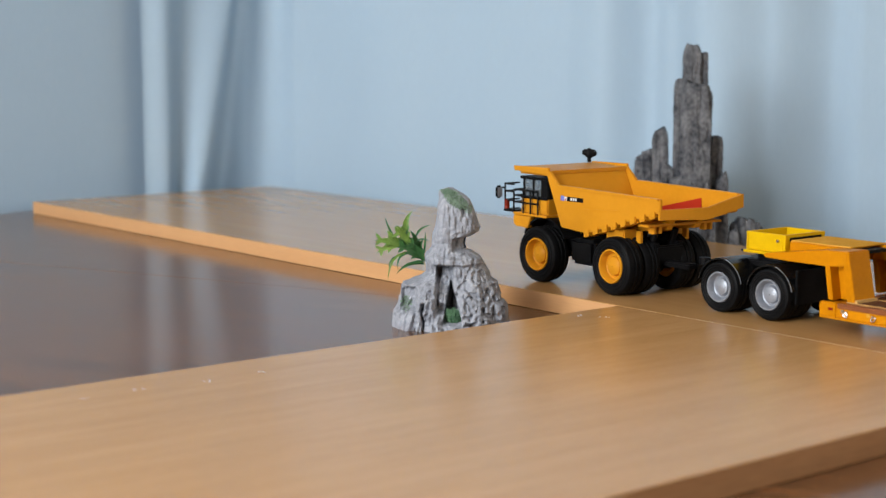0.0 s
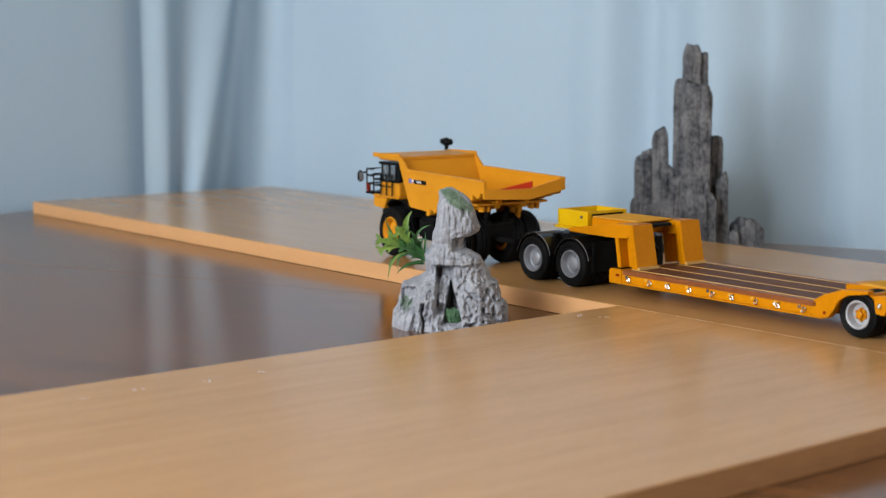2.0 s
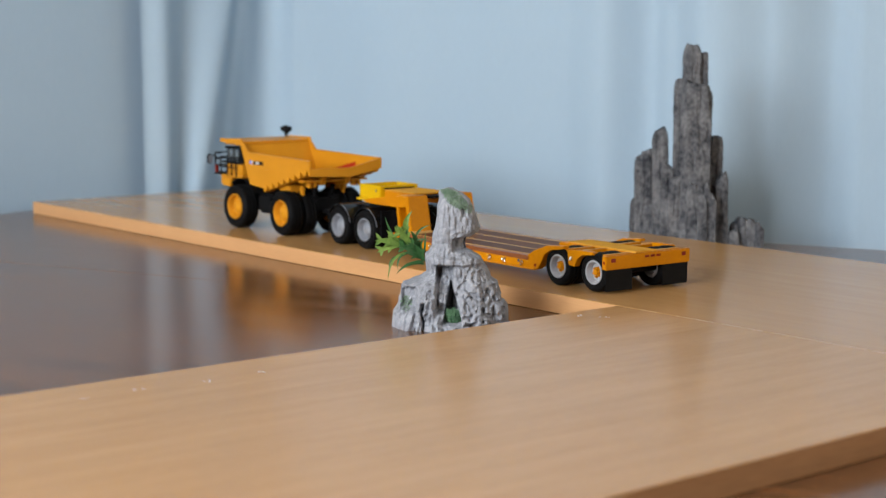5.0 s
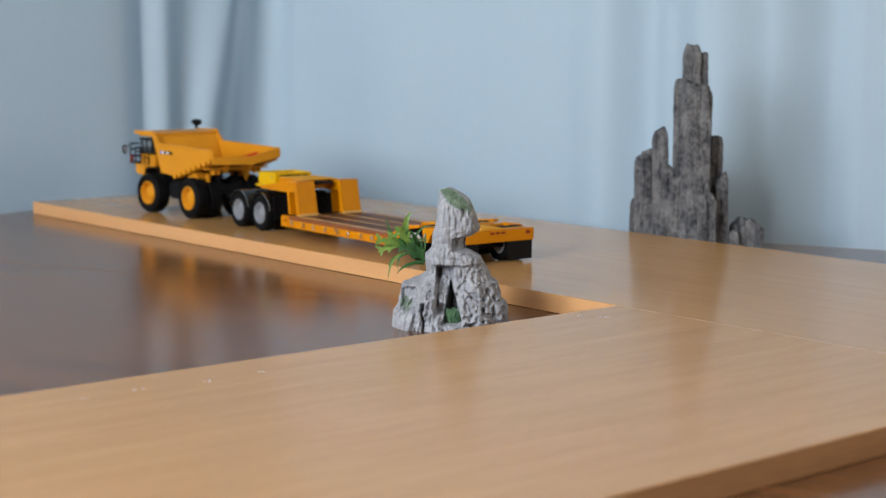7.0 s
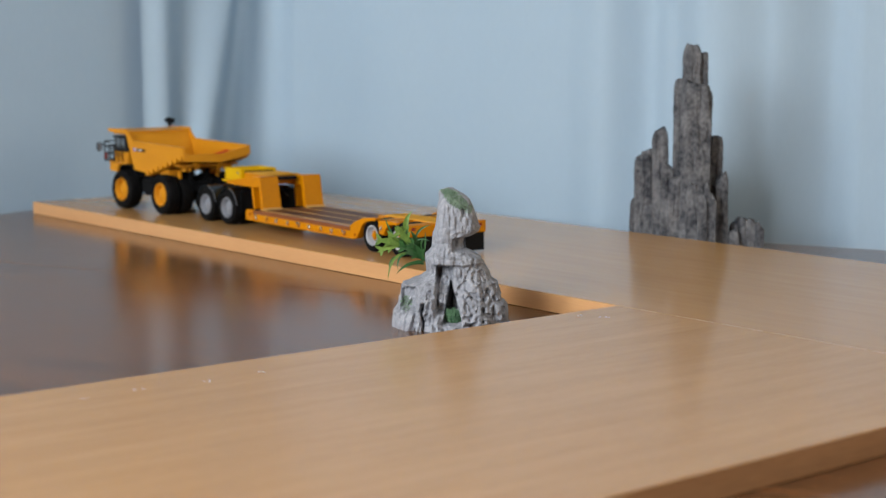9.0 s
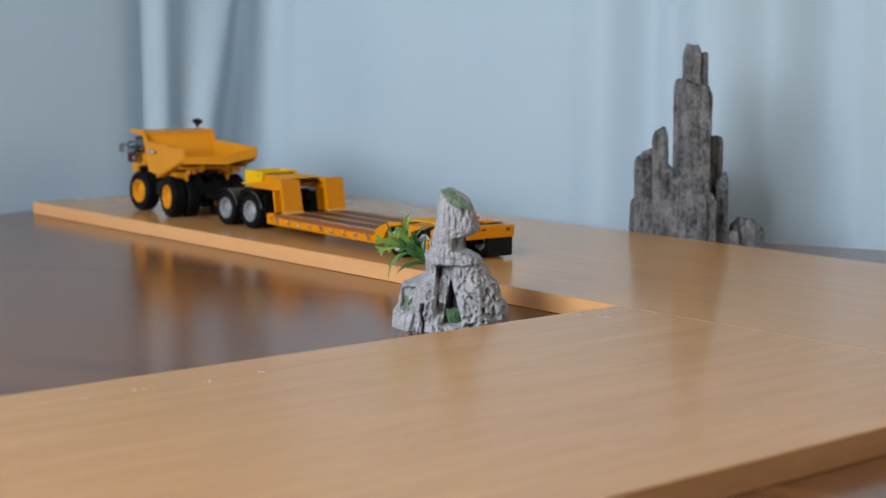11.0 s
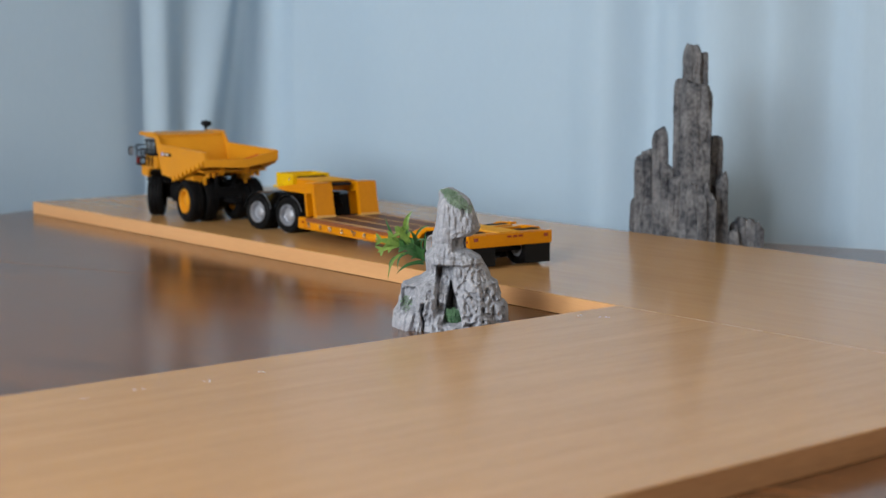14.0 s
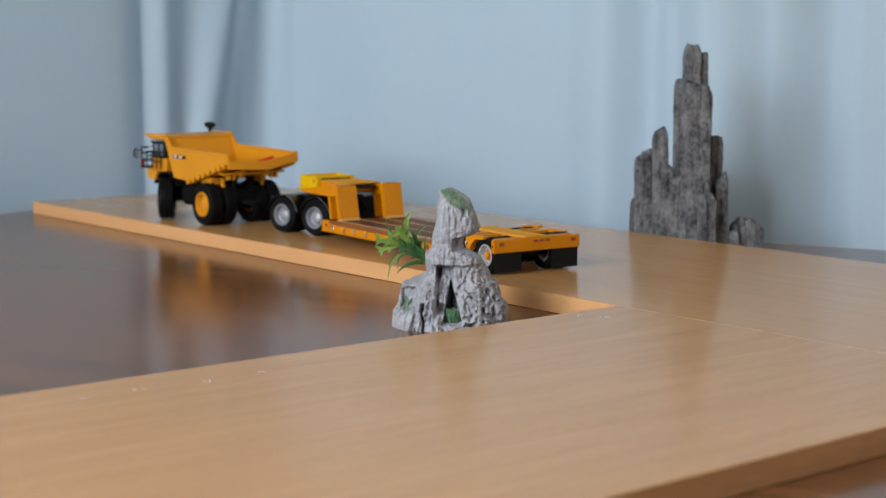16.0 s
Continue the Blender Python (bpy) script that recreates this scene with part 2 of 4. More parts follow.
far_board = board("board", "beech_y", 0.0, 23.55, -62.0, 67.7, "long light beech-veneered board lying on the dark table")
near_board = board("board", "beech_x", -74.0, -0.03, -23.6, 0.0, "light beech-veneered board butted against the longer board")
part("edge_band", box(B(), -0.02, 0.0, 0.0, 67.7, 0.03, 0.97), "edge_y", far_board, "orange edge banding", False)
part("edge_band", box(B(), 0.0, 23.55, 67.7, 67.72, 0.03, 0.97), "edge_x_shaded", far_board, "orange edge banding", False)
# the shade on this side is painted into the band
part("edge_band", box(B(), -74.0, -0.03, -23.62, -23.6, 0.03, 0.97), "edge_x_shaded", near_board, "orange-brown edge banding coloured darker for its shaded side", False)
for y0, y1, w in ((-36.0, -19.6, 0.05), (-18.9, -15.2, 0.055), (-14.8, -9.9, 0.04), (-9.2, -6.8, 0.055), (-6.3, -3.9, 0.05), (-2.6, -1.5, 0.03)):
    part("joint", box(B(), -w, 0.0, y0, y1, 0.97, 1.006), "joint", near_board, "pale worn line where the boards meet", False)


def crumbs():
    """Tiny white flecks lying on the near board."""
    rnd = random.Random(3)
    bm = B()
    spots = [(-30.4, -2.4), (-28.2, -2.3), (-25.3, -2.65), (-22.9, -2.5), (-3.0, -2.0), (-3.75, -1.05)]
    for x, y in spots:
        for _ in range(3):
            px, py, s = x + rnd.uniform(-0.25, 0.25), y + rnd.uniform(-0.15, 0.15), rnd.uniform(0.03, 0.07)
            rod(bm, (px, py, 1.0), (px + s * 0.2, py, 1.0 + s * 0.35), s, 6, s * 0.6)
    tagged(part("crumbs", bm, "decal_white"), "tiny white flecks scattered on the pale board", "crumbs", kind="stuff")


crumbs()


# ---------------------------------------------------------------- motion tables
# seconds, x, y, degrees: the truck's rear axle; the trailer's last axle and the dolly's turn
TRUCK = [
    (0.0, 4.84, 2.24, -4.0), (0.5, 4.80, 5.66, -2.4), (1.0, 4.85, 9.2, -1.2), (1.5, 4.75, 12.12, -4.2), (2.0, 4.99, 15.74, -4.9),
    (2.5, 5.13, 18.58, -6.4), (3.0, 5.25, 21.75, -5.0), (3.5, 5.5, 25.27, -3.7), (4.0, 5.68, 28.6, -1.8), (4.5, 5.85, 31.8, -1.4), (5.0, 5.97, 35.0, -1.8),
    (5.5, 6.05, 38.2, -2.3), (6.0, 6.08, 41.3, -2.7), (6.5, 6.12, 44.6, -2.3),
    (7.0, 6.4, 48.25, -0.2), (7.5, 6.33, 51.45, 1.5), (7.8, 6.25, 52.2, 0.3), (8.0, 6.24, 52.2, 0.18), (8.5, 6.24, 52.2, 0.18), (9.2, 6.24, 52.2, 0.18),
    (9.7, 6.18, 51.9, -1.2), (10.2, 6.0, 51.15, -4.2), (10.8, 5.75, 50.1, -8.2),
    (11.5, 5.44, 48.85, -11.2), (12.0, 5.26, 48.13, -11.9), (12.5, 4.98, 46.95, -12.4), (13.0, 5.10, 47.0, -11.3), (13.5, 5.17, 46.85, -9.0),
    (14.0, 5.05, 46.2, -5.8), (14.5, 5.08, 45.9, -3.9), (15.0, 4.84, 44.15, -3.2), (15.5, 4.84, 44.15, -3.2), (16.0, 4.9, 43.7, -0.3)]
TRAILER = [
    (0.0, 4.62, -29.55, -1.55, -1.5), (0.5, 4.72, -25.86, -1.4, -1.8), (1.0, 4.68, -22.62, -1.55, -1.7), (1.5, 4.65, -19.2, -1.6, -1.5), (2.0, 4.6, -16.02, -1.9, -1.9),
    (2.5, 4.69, -12.69, -1.95, -1.8), (3.0, 4.70, -9.25, -2.5, -2.6), (3.5, 4.82, -5.97, -2.68, -2.7), (4.0, 4.79, -2.83, -3.0, -3.0), (5.2, 4.95, 5.0, -3.1, -3.2),
    (6.5, 5.06, 13.28, -3.15, -3.6), (7.0, 5.08, 16.37, -3.45, -3.7), (7.5, 5.2, 19.73, -3.4, -2.4), (7.8, 5.4, 21.15, -3.1, -1.9), (8.0, 5.42, 21.2, -3.04, -1.78), (9.2, 5.42, 21.2, -3.04, -1.78),
    (9.7, 5.36, 20.8, -3.1, -1.3), (10.5, 5.2, 19.2, -3.3, 0.6), (11.5, 5.03, 17.47, -3.55, 3.2), (12.0, 5.1, 17.0, -3.6, 5.9),
    (12.5, 5.09, 16.01, -3.9, 7.5), (13.0, 5.06, 15.75, -4.14, 7.4), (13.5, 5.05, 15.29, -4.3, 8.1), (14.0, 5.0, 14.72, -4.66, 8.8),
    (14.5, 5.03, 14.37, -4.72, 9.2), (15.0, 4.87, 12.92, -5.65, 10.2), (15.5, 4.87, 12.92, -5.65, 10.2), (16.0, 4.84, 12.23, -5.85, 11.7)]
STEER = [(0.0, 3), (0.5, 4), (1.0, -4), (1.5, -4), (2.0, -3), (2.5, 5), (3.0, 6), (3.5, 5), (4.0, 3), (6.3, 4), (7.0, 6), (7.5, 0), (8.0, 3), (9.2, 3), (10.2, 10), (11.3, 12), (12.5, 8), (12.8, -30), (14.3, -32), (14.6, 7), (15.3, 6), (15.6, -32), (16.0, -34)]
PIVOT = 23.41  # from the trailer's last axle forward to the dolly's turntable


# ---------------------------------------------------------------- wheels
def tyre_mesh(r, w, inner, lugs=36):
    """A tyre with rounded shoulders and shallow lugs, lying along x from 0 to w."""
    bm = B()
    prof = [(0.10 * w, inner), (0.0, inner + 0.08 * r), (-0.015 * w, inner + 0.12 * r), (0.012 * w, inner + 0.15 * r), (-0.02 * w, r * 0.80), (0.015 * w, r * 0.83), (0.0, r * 0.87), (0.05 * w, r * 0.955), (0.14 * w, r * 0.99), (0.33 * w, r), (0.36 * w, r * 0.955), (0.41 * w, r * 0.955), (0.44 * w, r), (0.58 * w, r), (0.61 * w, r * 0.955), (0.66 * w, r * 0.955), (0.69 * w, r),
            (0.86 * w, r * 0.99), (0.95 * w, r * 0.955), (w, r * 0.86), (w, inner + 0.08 * r), (0.90 * w, inner)]
    k = lugs * 2
    rings = []
    for j, (x, rad) in enumerate(prof):
        ring = []
        for i in range(k):
            a = 2 * math.pi * i / k
            q = rad * (0.982 if (7 <= j <= 18 and i % 2) else 1.0)
            ring.append((x, math.cos(a) * q, math.sin(a) * q))
        rings.append(ring)
    rings.append(rings[0])
    quad_faces(bm, rings, caps=False)
    bmesh.ops.remove_doubles(bm, verts=bm.verts, dist=1e-5)
    return bm


def wheel(parent, name, x, y, r, w, side, rim, rim_r, hub=None, dual=True, hub_material=None):
    """A wheel whose outer face lies at x; side -1: on the thing's left."""
    ob = new(name)
    ob.parent = parent
    ob.location = (x * U, y * U, r * U)
    flip = Matrix.Identity(4) if side < 0 else Matrix.Rotation(math.pi, 4, "Z")
    def sub(nm, bm, mat_name, label=""):
        bm.transform(flip)
        return part(nm, bm, mat_name, ob, label)
    sub("tyre", tyre_mesh(r, w, rim_r), "rubber")
    rr = rim_r
    sub("rim", lathe(B(), [(0.04 * w, rr * 1.06), (-0.02 * w, rr * 1.02), (-0.02 * w, rr * 0.96), (0.06 * w, rr * 0.90), (0.34 * w, rr * 0.82), (0.40 * w, rr * 0.70), (0.38 * w, rr * 0.62), (0.22 * w, rr * 0.55), (0.15 * w, rr * 0.42), (0.13 * w, 0.02)]
                   if hub is None else [(0.02 * w, rr * 1.06), (-0.03 * w, rr * 1.0), (0.0, rr * 0.90), (0.42 * w, rr * 0.78), (0.45 * w, 0.02)]), rim)
    if hub == "spoked":
        bm = lathe(B(), [(0.44 * w, rr * 0.44), (0.36 * w, rr * 0.44), (0.34 * w, rr * 0.28), (0.14 * w, rr * 0.26), (0.11 * w, rr * 0.18), (0.10 * w, 0.01)], 20)
        for i in range(6):
            a = i * math.pi / 3
            rod(bm, (0.26 * w, 0, 0), (0.40 * w, math.cos(a) * rr * 0.56, math.sin(a) * rr * 0.50), 0.085 * rr, 6)
            rod(bm, (0.20 * w, math.cos(a) * rr * 0.40, math.sin(a) * rr * 0.40), (0.34 * w, math.cos(a) * rr * 0.40, math.sin(a) * rr * 0.40), 0.08 * rr, 6)
        sub("hub", bm, hub_material)
    elif rim == "silver":
        bm = B()
        for i in range(10):
            a = i * math.pi / 5
            rod(bm, (0.34 * w, math.cos(a) * rr * 0.70, math.sin(a) * rr * 0.70), (0.41 * w, math.cos(a) * rr * 0.70, math.sin(a) * rr * 0.70), 0.035 * rr, 6)
        sub("wheel_nuts", bm, rim)
    if dual:
        bm = tyre_mesh(r, w, rim_r)
        bm.transform(Matrix.Translation((w * 1.10, 0, 0)))
        sub("inner_tyre", bm, "rubber")
        sub("inner_rim", lathe(B(), [(1.2 * w, rr), (1.9 * w, rr), (1.9 * w, rr * 0.7), (1.6 * w, rr * 0.55), (1.6 * w, 0.02)]), rim)
    return ob


def arch(y, z, r0, r1, a0, a1, x0, x1, n=16):
    """A curved sheet over a wheel, from a0 to a1 degrees, between radii r0 and r1."""
    rings = []
    for i in range(n + 1):
        a = radians(a0 + (a1 - a0) * i / n)
        rings.append([(x, y + math.cos(a) * r, z + math.sin(a) * r) for x, r in ((x0, r0), (x1, r0), (x1, r1), (x0, r1))])
    bm = B()
    quad_faces(bm, rings)
    return bm


# ---------------------------------------------------------------- dump truck
def build_truck():
    t = new("dump_truck")
    tagged(t, "yellow toy mining dump truck towing a low trailer", "toy truck")
    y, k = "yellow", "black"
    wheels = []
    for side in (-1, 1):
        wheels.append((wheel(t, "front_wheel", side * 3.10, 5.98, 1.55, 1.15, side, y, 0.86, dual=False), True))
        wheels.append((wheel(t, "rear_wheel", side * 2.97, 0.0, 1.55, 1.06, side, y, 0.86), False))
    # chassis
    for s in (-1, 1):
        slab("frame_rail", k, t, s * 0.85 - 0.2, s * 0.85 + 0.2, -1.3, 8.0, 1.9, 2.75, 0.05)
        slab("fuel_tank", k, t, *sorted((s * 2.45, s * 1.3)), 1.95, 3.9, 1.25, 2.65, 0.2)
        part("suspension_strut", rod(rod(B(), (s * 1.65, 5.9, 1.6), (s * 1.5, 5.8, 3.3), 0.33, 14), (s * 1.62, 5.88, 1.9), (s * 1.55, 5.83, 2.6), 0.42, 14), k, t)
        part("rear_strut", rod(B(), (s * 0.7, -0.4, 1.7), (s * 0.7, -1.0, 3.4), 0.18, 12), k, t)
        part("hoist_cylinder", rod(rod(B(), (s * 0.55, 2.0, 1.9), (s * 0.5, 0.9, 3.5), 0.24, 12), (s * 0.5, 0.9, 3.5), (s * 0.48, 0.6, 3.9), 0.13, 10), "chrome", t)
    part("axle", lathe(B(), [(-2.0, 0.4), (-0.7, 0.4), (-0.3, 0.62), (0.3, 0.62), (0.7, 0.4), (2.0, 0.4)], 20, True), k, t).location = (0, 0, 1.55 * U)
    part("axle", rod(B(), (-1.8, 5.94, 1.55), (1.8, 5.94, 1.55), 0.3, 12), k, t)
    slab("engine", k, t, -1.5, 1.5, 4.2, 8.1, 1.7, 3.5, 0.1)
    slab("crossmember", k, t, -1.0, 1.0, -1.4, -1.1, 1.7, 2.6, 0.08)
    slab("hitch", k, t, -0.35, 0.35, -3.1, -1.1, 1.5, 1.8, 0.06)
    # deck, grille and bumper
    slab("deck", y, t, -2.75, 2.75, 5.55, 8.55, 3.55, 3.68, 0.03)
    slab("bumper", y, t, -2.65, 2.65, 8.05, 8.65, 2.95, 3.52, 0.06)
    slab("radiator", k, t, -1.5, 1.5, 8.1, 8.5, 1.9, 2.94, 0.05)
    bm = B()
    for i in range(9):
        box(bm, -1.3, 1.3, 8.5, 8.56, 2.0 + i * 0.1, 2.05 + i * 0.1)
    part("grille", bm, k, t)
    for s in (-1, 1):
        prism(bm := B(), [(7.0, 3.5), (8.3, 3.5), (8.4, 2.9), (7.3, 2.85)], *sorted((s * 2.7, s * 2.4)))
        part("side_bracket", bevelled(bm, 0.03), y, t)
        part("headlight", rod(B(), (s * 2.0, 8.62, 3.2), (s * 2.0, 8.72, 3.2), 0.2, 16), "silver", t)
        part("mudguard", arch(5.94, 1.55, 1.95, 2.04, 30, 150, s * 2.6, s * 1.3), k, t)
    # cab
    slab("cab_base", y, t, -2.55, -0.65, 5.7, 8.05, 3.68, 4.55, 0.06)
    cab = slab("cab_frame", k, t, -2.5, -0.7, 5.75, 6.35, 4.55, 5.6, 0.04)
    for x in (-2.5, -0.85):
        for yy in (8.0, 7.15):
            slab("cab_pillar", k, t, x, x + 0.15, yy - 0.2, yy - 0.04, 4.55, 5.62, 0.02)
    slab("cab_roof", k, t, -2.6, -0.6, 5.65, 8.15, 5.58, 5.74, 0.05)
    for y0, y1 in ((6.4, 6.95), (7.12, 7.8)):
        slab("side_window", "glass", t, -2.47, -2.43, y0, y1, 4.62, 5.55)
    slab("windscreen", "glass", t, -2.35, -0.85, 7.9, 7.94, 4.62, 5.55)
    slab("steering_console", k, t, -2.1, -1.1, 7.2, 7.8, 4.55, 4.95, 0.05)
    slab("driver_seat", k, t, -2.0, -1.2, 6.4, 7.0, 4.55, 5.3, 0.08)
    slab("cab_sill", k, t, -2.58, -2.5, 5.75, 8.05, 4.5, 4.66, 0.02)
    slab("exhaust_box", k, t, 0.4, 2.3, 5.7, 7.9, 3.68, 4.7, 0.08)
    # railings and steps
    posts = [(-2.72, yy) for yy in (6.35, 7.0, 7.65, 8.5)] + [(-2.72, 9.3)] + [(xx, 8.5) for xx in (-1.6, -0.4, 0.8, 2.0, 2.7)]
    for px, py in posts:
        z0, z1 = (3.75, 5.25) if py > 9 else (3.66, 4.95)
        part("rail_post", rod(B(), (px, py, z0), (px, py, z1), 0.055, 6), k, t)
    for zz in (4.25, 4.62, 4.95):
        part("hand_rail", rod(B(), (-2.72, 6.35, zz), (-2.72, 8.5, zz), 0.05, 6), k, t)
        part("hand_rail", rod(B(), (-2.72, 8.5, zz), (2.7, 8.5, zz), 0.05, 6), k, t)
    for zz in (3.75, 4.3, 4.8, 5.22):
        part("ladder_rung", rod(B(), (-2.72, 8.5, zz), (-2.72, 9.3, zz), 0.055, 6), k, t)
        part("ladder_rung", rod(B(), (-2.72, 9.3, zz), (-1.7, 9.3, zz), 0.055, 6), k, t)
    slab("step", k, t, -2.8, -1.6, 8.5, 9.35, 3.66, 3.76, 0.02)
    part("mirror_arm", rod(B(), (-2.72, 9.3, 5.0), (-3.25, 9.2, 5.0), 0.05, 6), k, t)
    part("mirror", bevelled(box(B(), -3.47, -3.05, 9.08, 9.32, 4.42, 5.14), 0.10, 3), k, t)
    part("mirror_glass", box(B(), -3.42, -3.10, 9.06, 9.08, 4.5, 5.04), "silver", t)
    slab("marker_lamp", "lamp_red", t, -2.8, -2.6, 9.0, 9.3, 3.8, 4.35, 0.04, "dark red lamp by the ladder")
    # dump body
    wall = [(5.5, 6.2), (5.15, 6.2), (4.35, 5.48), (-0.5, 5.40), (-3.6, 5.32), (-3.6, 4.66), (2.05, 3.08), (4.12, 3.22)]
    for s in (-1, 1):
        part("side_wall", bevelled(prism(B(), wall, *sorted((s * 2.90, s * 2.72))), 0.03), y, t)
        bm = prism(B(), [(4.3, 5.50), (4.3, 5.36), (-3.5, 5.2), (-3.5, 5.34)], *sorted((s * 2.98, s * 2.68)))
        part("top_rail", bevelled(bm, 0.02), y, t)
        for i in range(8):
            yy = 2.2 - i * 0.72
            zz = 3.08 + (2.05 - yy) * 0.28
            part("rib", bevelled(prism(B(), [(yy, zz + 0.16), (yy - 0.44, zz + 0.28), (yy - 0.44, zz - 0.08), (yy - 0.04, zz - 0.20)], *sorted((s * 2.97, s * 2.2))), 0.03), y, t)
    part("front_wall", bevelled(prism(B(), [(5.5, 6.2), (5.3, 6.2), (3.9, 3.4), (4.12, 3.22), (4.3, 3.25)], -2.72, 2.72), 0.03), y, t)
    part("body_floor", bevelled(prism(B(), [(4.12, 3.22), (4.12, 3.4), (-3.5, 4.74), (-3.6, 4.55), (2.05, 3.08)], -2.72, 2.72), 0.02), y, t)
    for s in (-1, 1):
        part("side_crease", bevelled(prism(B(), [(2.6, 4.30), (2.6, 4.35), (-0.6, 4.52), (-0.6, 4.47)], *sorted((s * 2.93, s * 2.89))), 0.008), y, t)
    bm = B()
    quad_faces(bm, [[(x, yy, z0), (x, yy + 0.14, z0), (x, yy + 0.14, z1), (x, yy, z1)] for x, yy, z0, z1 in ((-2.9, -3.6, 4.28, 4.80), (0.2, -3.9, 4.15, 4.79), (2.9, -3.75, 4.62, 5.34))])
    part("tail_lip", bevelled(bm, 0.02), y, t)
    bm = B()
    quad_faces(bm, [[(2.70, 2.4, 4.15), (2.70, -0.85, 4.90), (2.70, -0.9, 4.0), (2.70, 2.4, 3.9)], [(2.66, 2.4, 4.15), (2.66, -0.85, 4.90), (2.66, -0.9, 4.0), (2.66, 2.4, 3.9)]])
    part("wear_plate", bm, "red", t, "red painted panel inside the tipping body")
    part("canopy", bevelled(prism(B(), [(5.15, 6.2), (5.15, 6.0), (5.5, 5.95), (8.25, 6.06), (8.28, 6.22), (8.0, 6.28)], -2.92, 2.92), 0.03), y, t)
    for s in (-1, 1):
        part("canopy_rim", bevelled(prism(B(), [(5.2, 6.36), (5.2, 6.18), (8.25, 6.2), (8.25, 6.32)], *sorted((s * 2.95, s * 2.8))), 0.02), y, t)
    for i in range(4):
        slab("canopy_rib", y, t, -2.5 + i * 1.6, -2.3 + i * 1.6, 5.6, 8.2, 5.86, 6.05, 0.02)
    for x in (-1.2, 0.8):
        part("body_beam", bevelled(prism(B(), [(4.0, 3.2), (4.0, 2.85), (-2.3, 3.55), (-2.6, 4.1)], x, x + 0.4), 0.03), y, t)
    for s in (-1, 1):
        slab("hoist_block", y, t, *sorted((s * 2.35, s * 1.35)), -0.35, 1.05, 2.72, 3.45, 0.05)
        slab("hoist_lug", y, t, *sorted((s * 1.75, s * 1.55)), -0.95, -0.6, 2.75, 3.4, 0.03)
    slab("pivot_beam", y, t, -2.6, 2.6, -2.5, -1.6, 3.78, 3.9, 0.04)
    for x in (-2.1, -1.7, 1.5, 1.9):
        slab("pivot_bracket", y, t, x, x + 0.18, -2.35, -1.9, 3.4, 3.8, 0.03)
    bm = rod(B(), (2.95, 8.65, 6.25), (2.95, 8.65, 6.65), 0.12, 10)
    for dx, dy, dz, r in ((0, 0, 6.70, 0.27), (-0.18, 0.15, 6.80, 0.2), (0.19, -0.14, 6.76, 0.22), (0.0, 0.0, 6.86, 0.2)):
        bmesh.ops.create_icosphere(bm, subdivisions=2, radius=r, matrix=Matrix.Translation((2.95 + dx, 8.65 + dy, dz)))
    part("beacon", bm, k, t, "black knob on a short stalk")
    # print on the side: unreadable letters as bars
    x = -2.915
    slab("print_ground", k, t, x, x + 0.02, 2.3, 3.62, 4.68, 4.92)
    slab("print_bar", "decal_blue", t, x, x + 0.02, 3.86, 4.15, 4.68, 4.94)
    slab("print_bar", "decal_white", t, x - 0.006, x + 0.02, 3.64, 3.84, 4.70, 4.90)
    slab("print_bar", "red", t, x - 0.008, x, 3.66, 3.80, 4.72, 4.80)
    for i in range(3):
        slab("print_bar", "decal_white", t, x - 0.008, x, 2.82 + i * 0.19, 2.94 + i * 0.19, 4.73, 4.88)
    return t, wheels


# ---------------------------------------------------------------- dolly
def build_dolly():
    d = new("dolly")
    tagged(d, "black two-axle toy dolly with silver wheels under the trailer's neck", "toy dolly")
    wheels = []
    for s in (-1, 1):
        for yy in (1.55, -1.55):
            wheels.append((wheel(d, "wheel", s * 2.98, yy, 1.26, 0.95, s, "silver", 0.72), False))
            part("fender", arch(yy, 1.26, 1.36, 1.43, 12, 168, s * 2.92, s * 0.95), "fender", d)
            # silver strip put in as the highlight along the fender
            part("fender_edge", arch(yy, 1.26, 1.412, 1.432, 105, 168, s * 2.935, s * 2.9), "silver", d, "thin silver strip standing for the fender's highlight")
    slab("frame", "black", d, -0.9, 0.9, -2.9, 2.9, 1.1, 2.3, 0.08)
    for yy in (-1.55, 1.55):
        part("axle", rod(B(), (-2.2, yy, 1.26), (2.2, yy, 1.26), 0.3, 12), "black", d)
    slab("rear_panel", "black", d, -2.6, 2.6, -3.0, -2.85, 0.9, 2.55, 0.03)
    slab("top_plate", "black", d, -1.5, 1.5, -1.9, 1.9, 2.3, 2.6, 0.06)
    part("turntable", rod(B(), (0, 0, 2.6), (0, 0, 3.05), 1.25, 28), "black", d)
    bm = B()
    for s in (-1, 1):
        rod(bm, (s * 0.85, 2.8, 1.7), (0.0, 5.3, 1.9), 0.16, 10)
    part("drawbar", bm, "black", d)
    part("tow_eye", rod(B(), (0, 5.2, 1.75), (0, 5.2, 2.1), 0.3, 16), "black", d)
    part("front_flap", prism(B(), [(0.2, 2.9), (1.45, 2.96), (1.45, 3.04), (0.2, 3.0)], -1.5, 1.5), "fender", d)
    return d, wheels


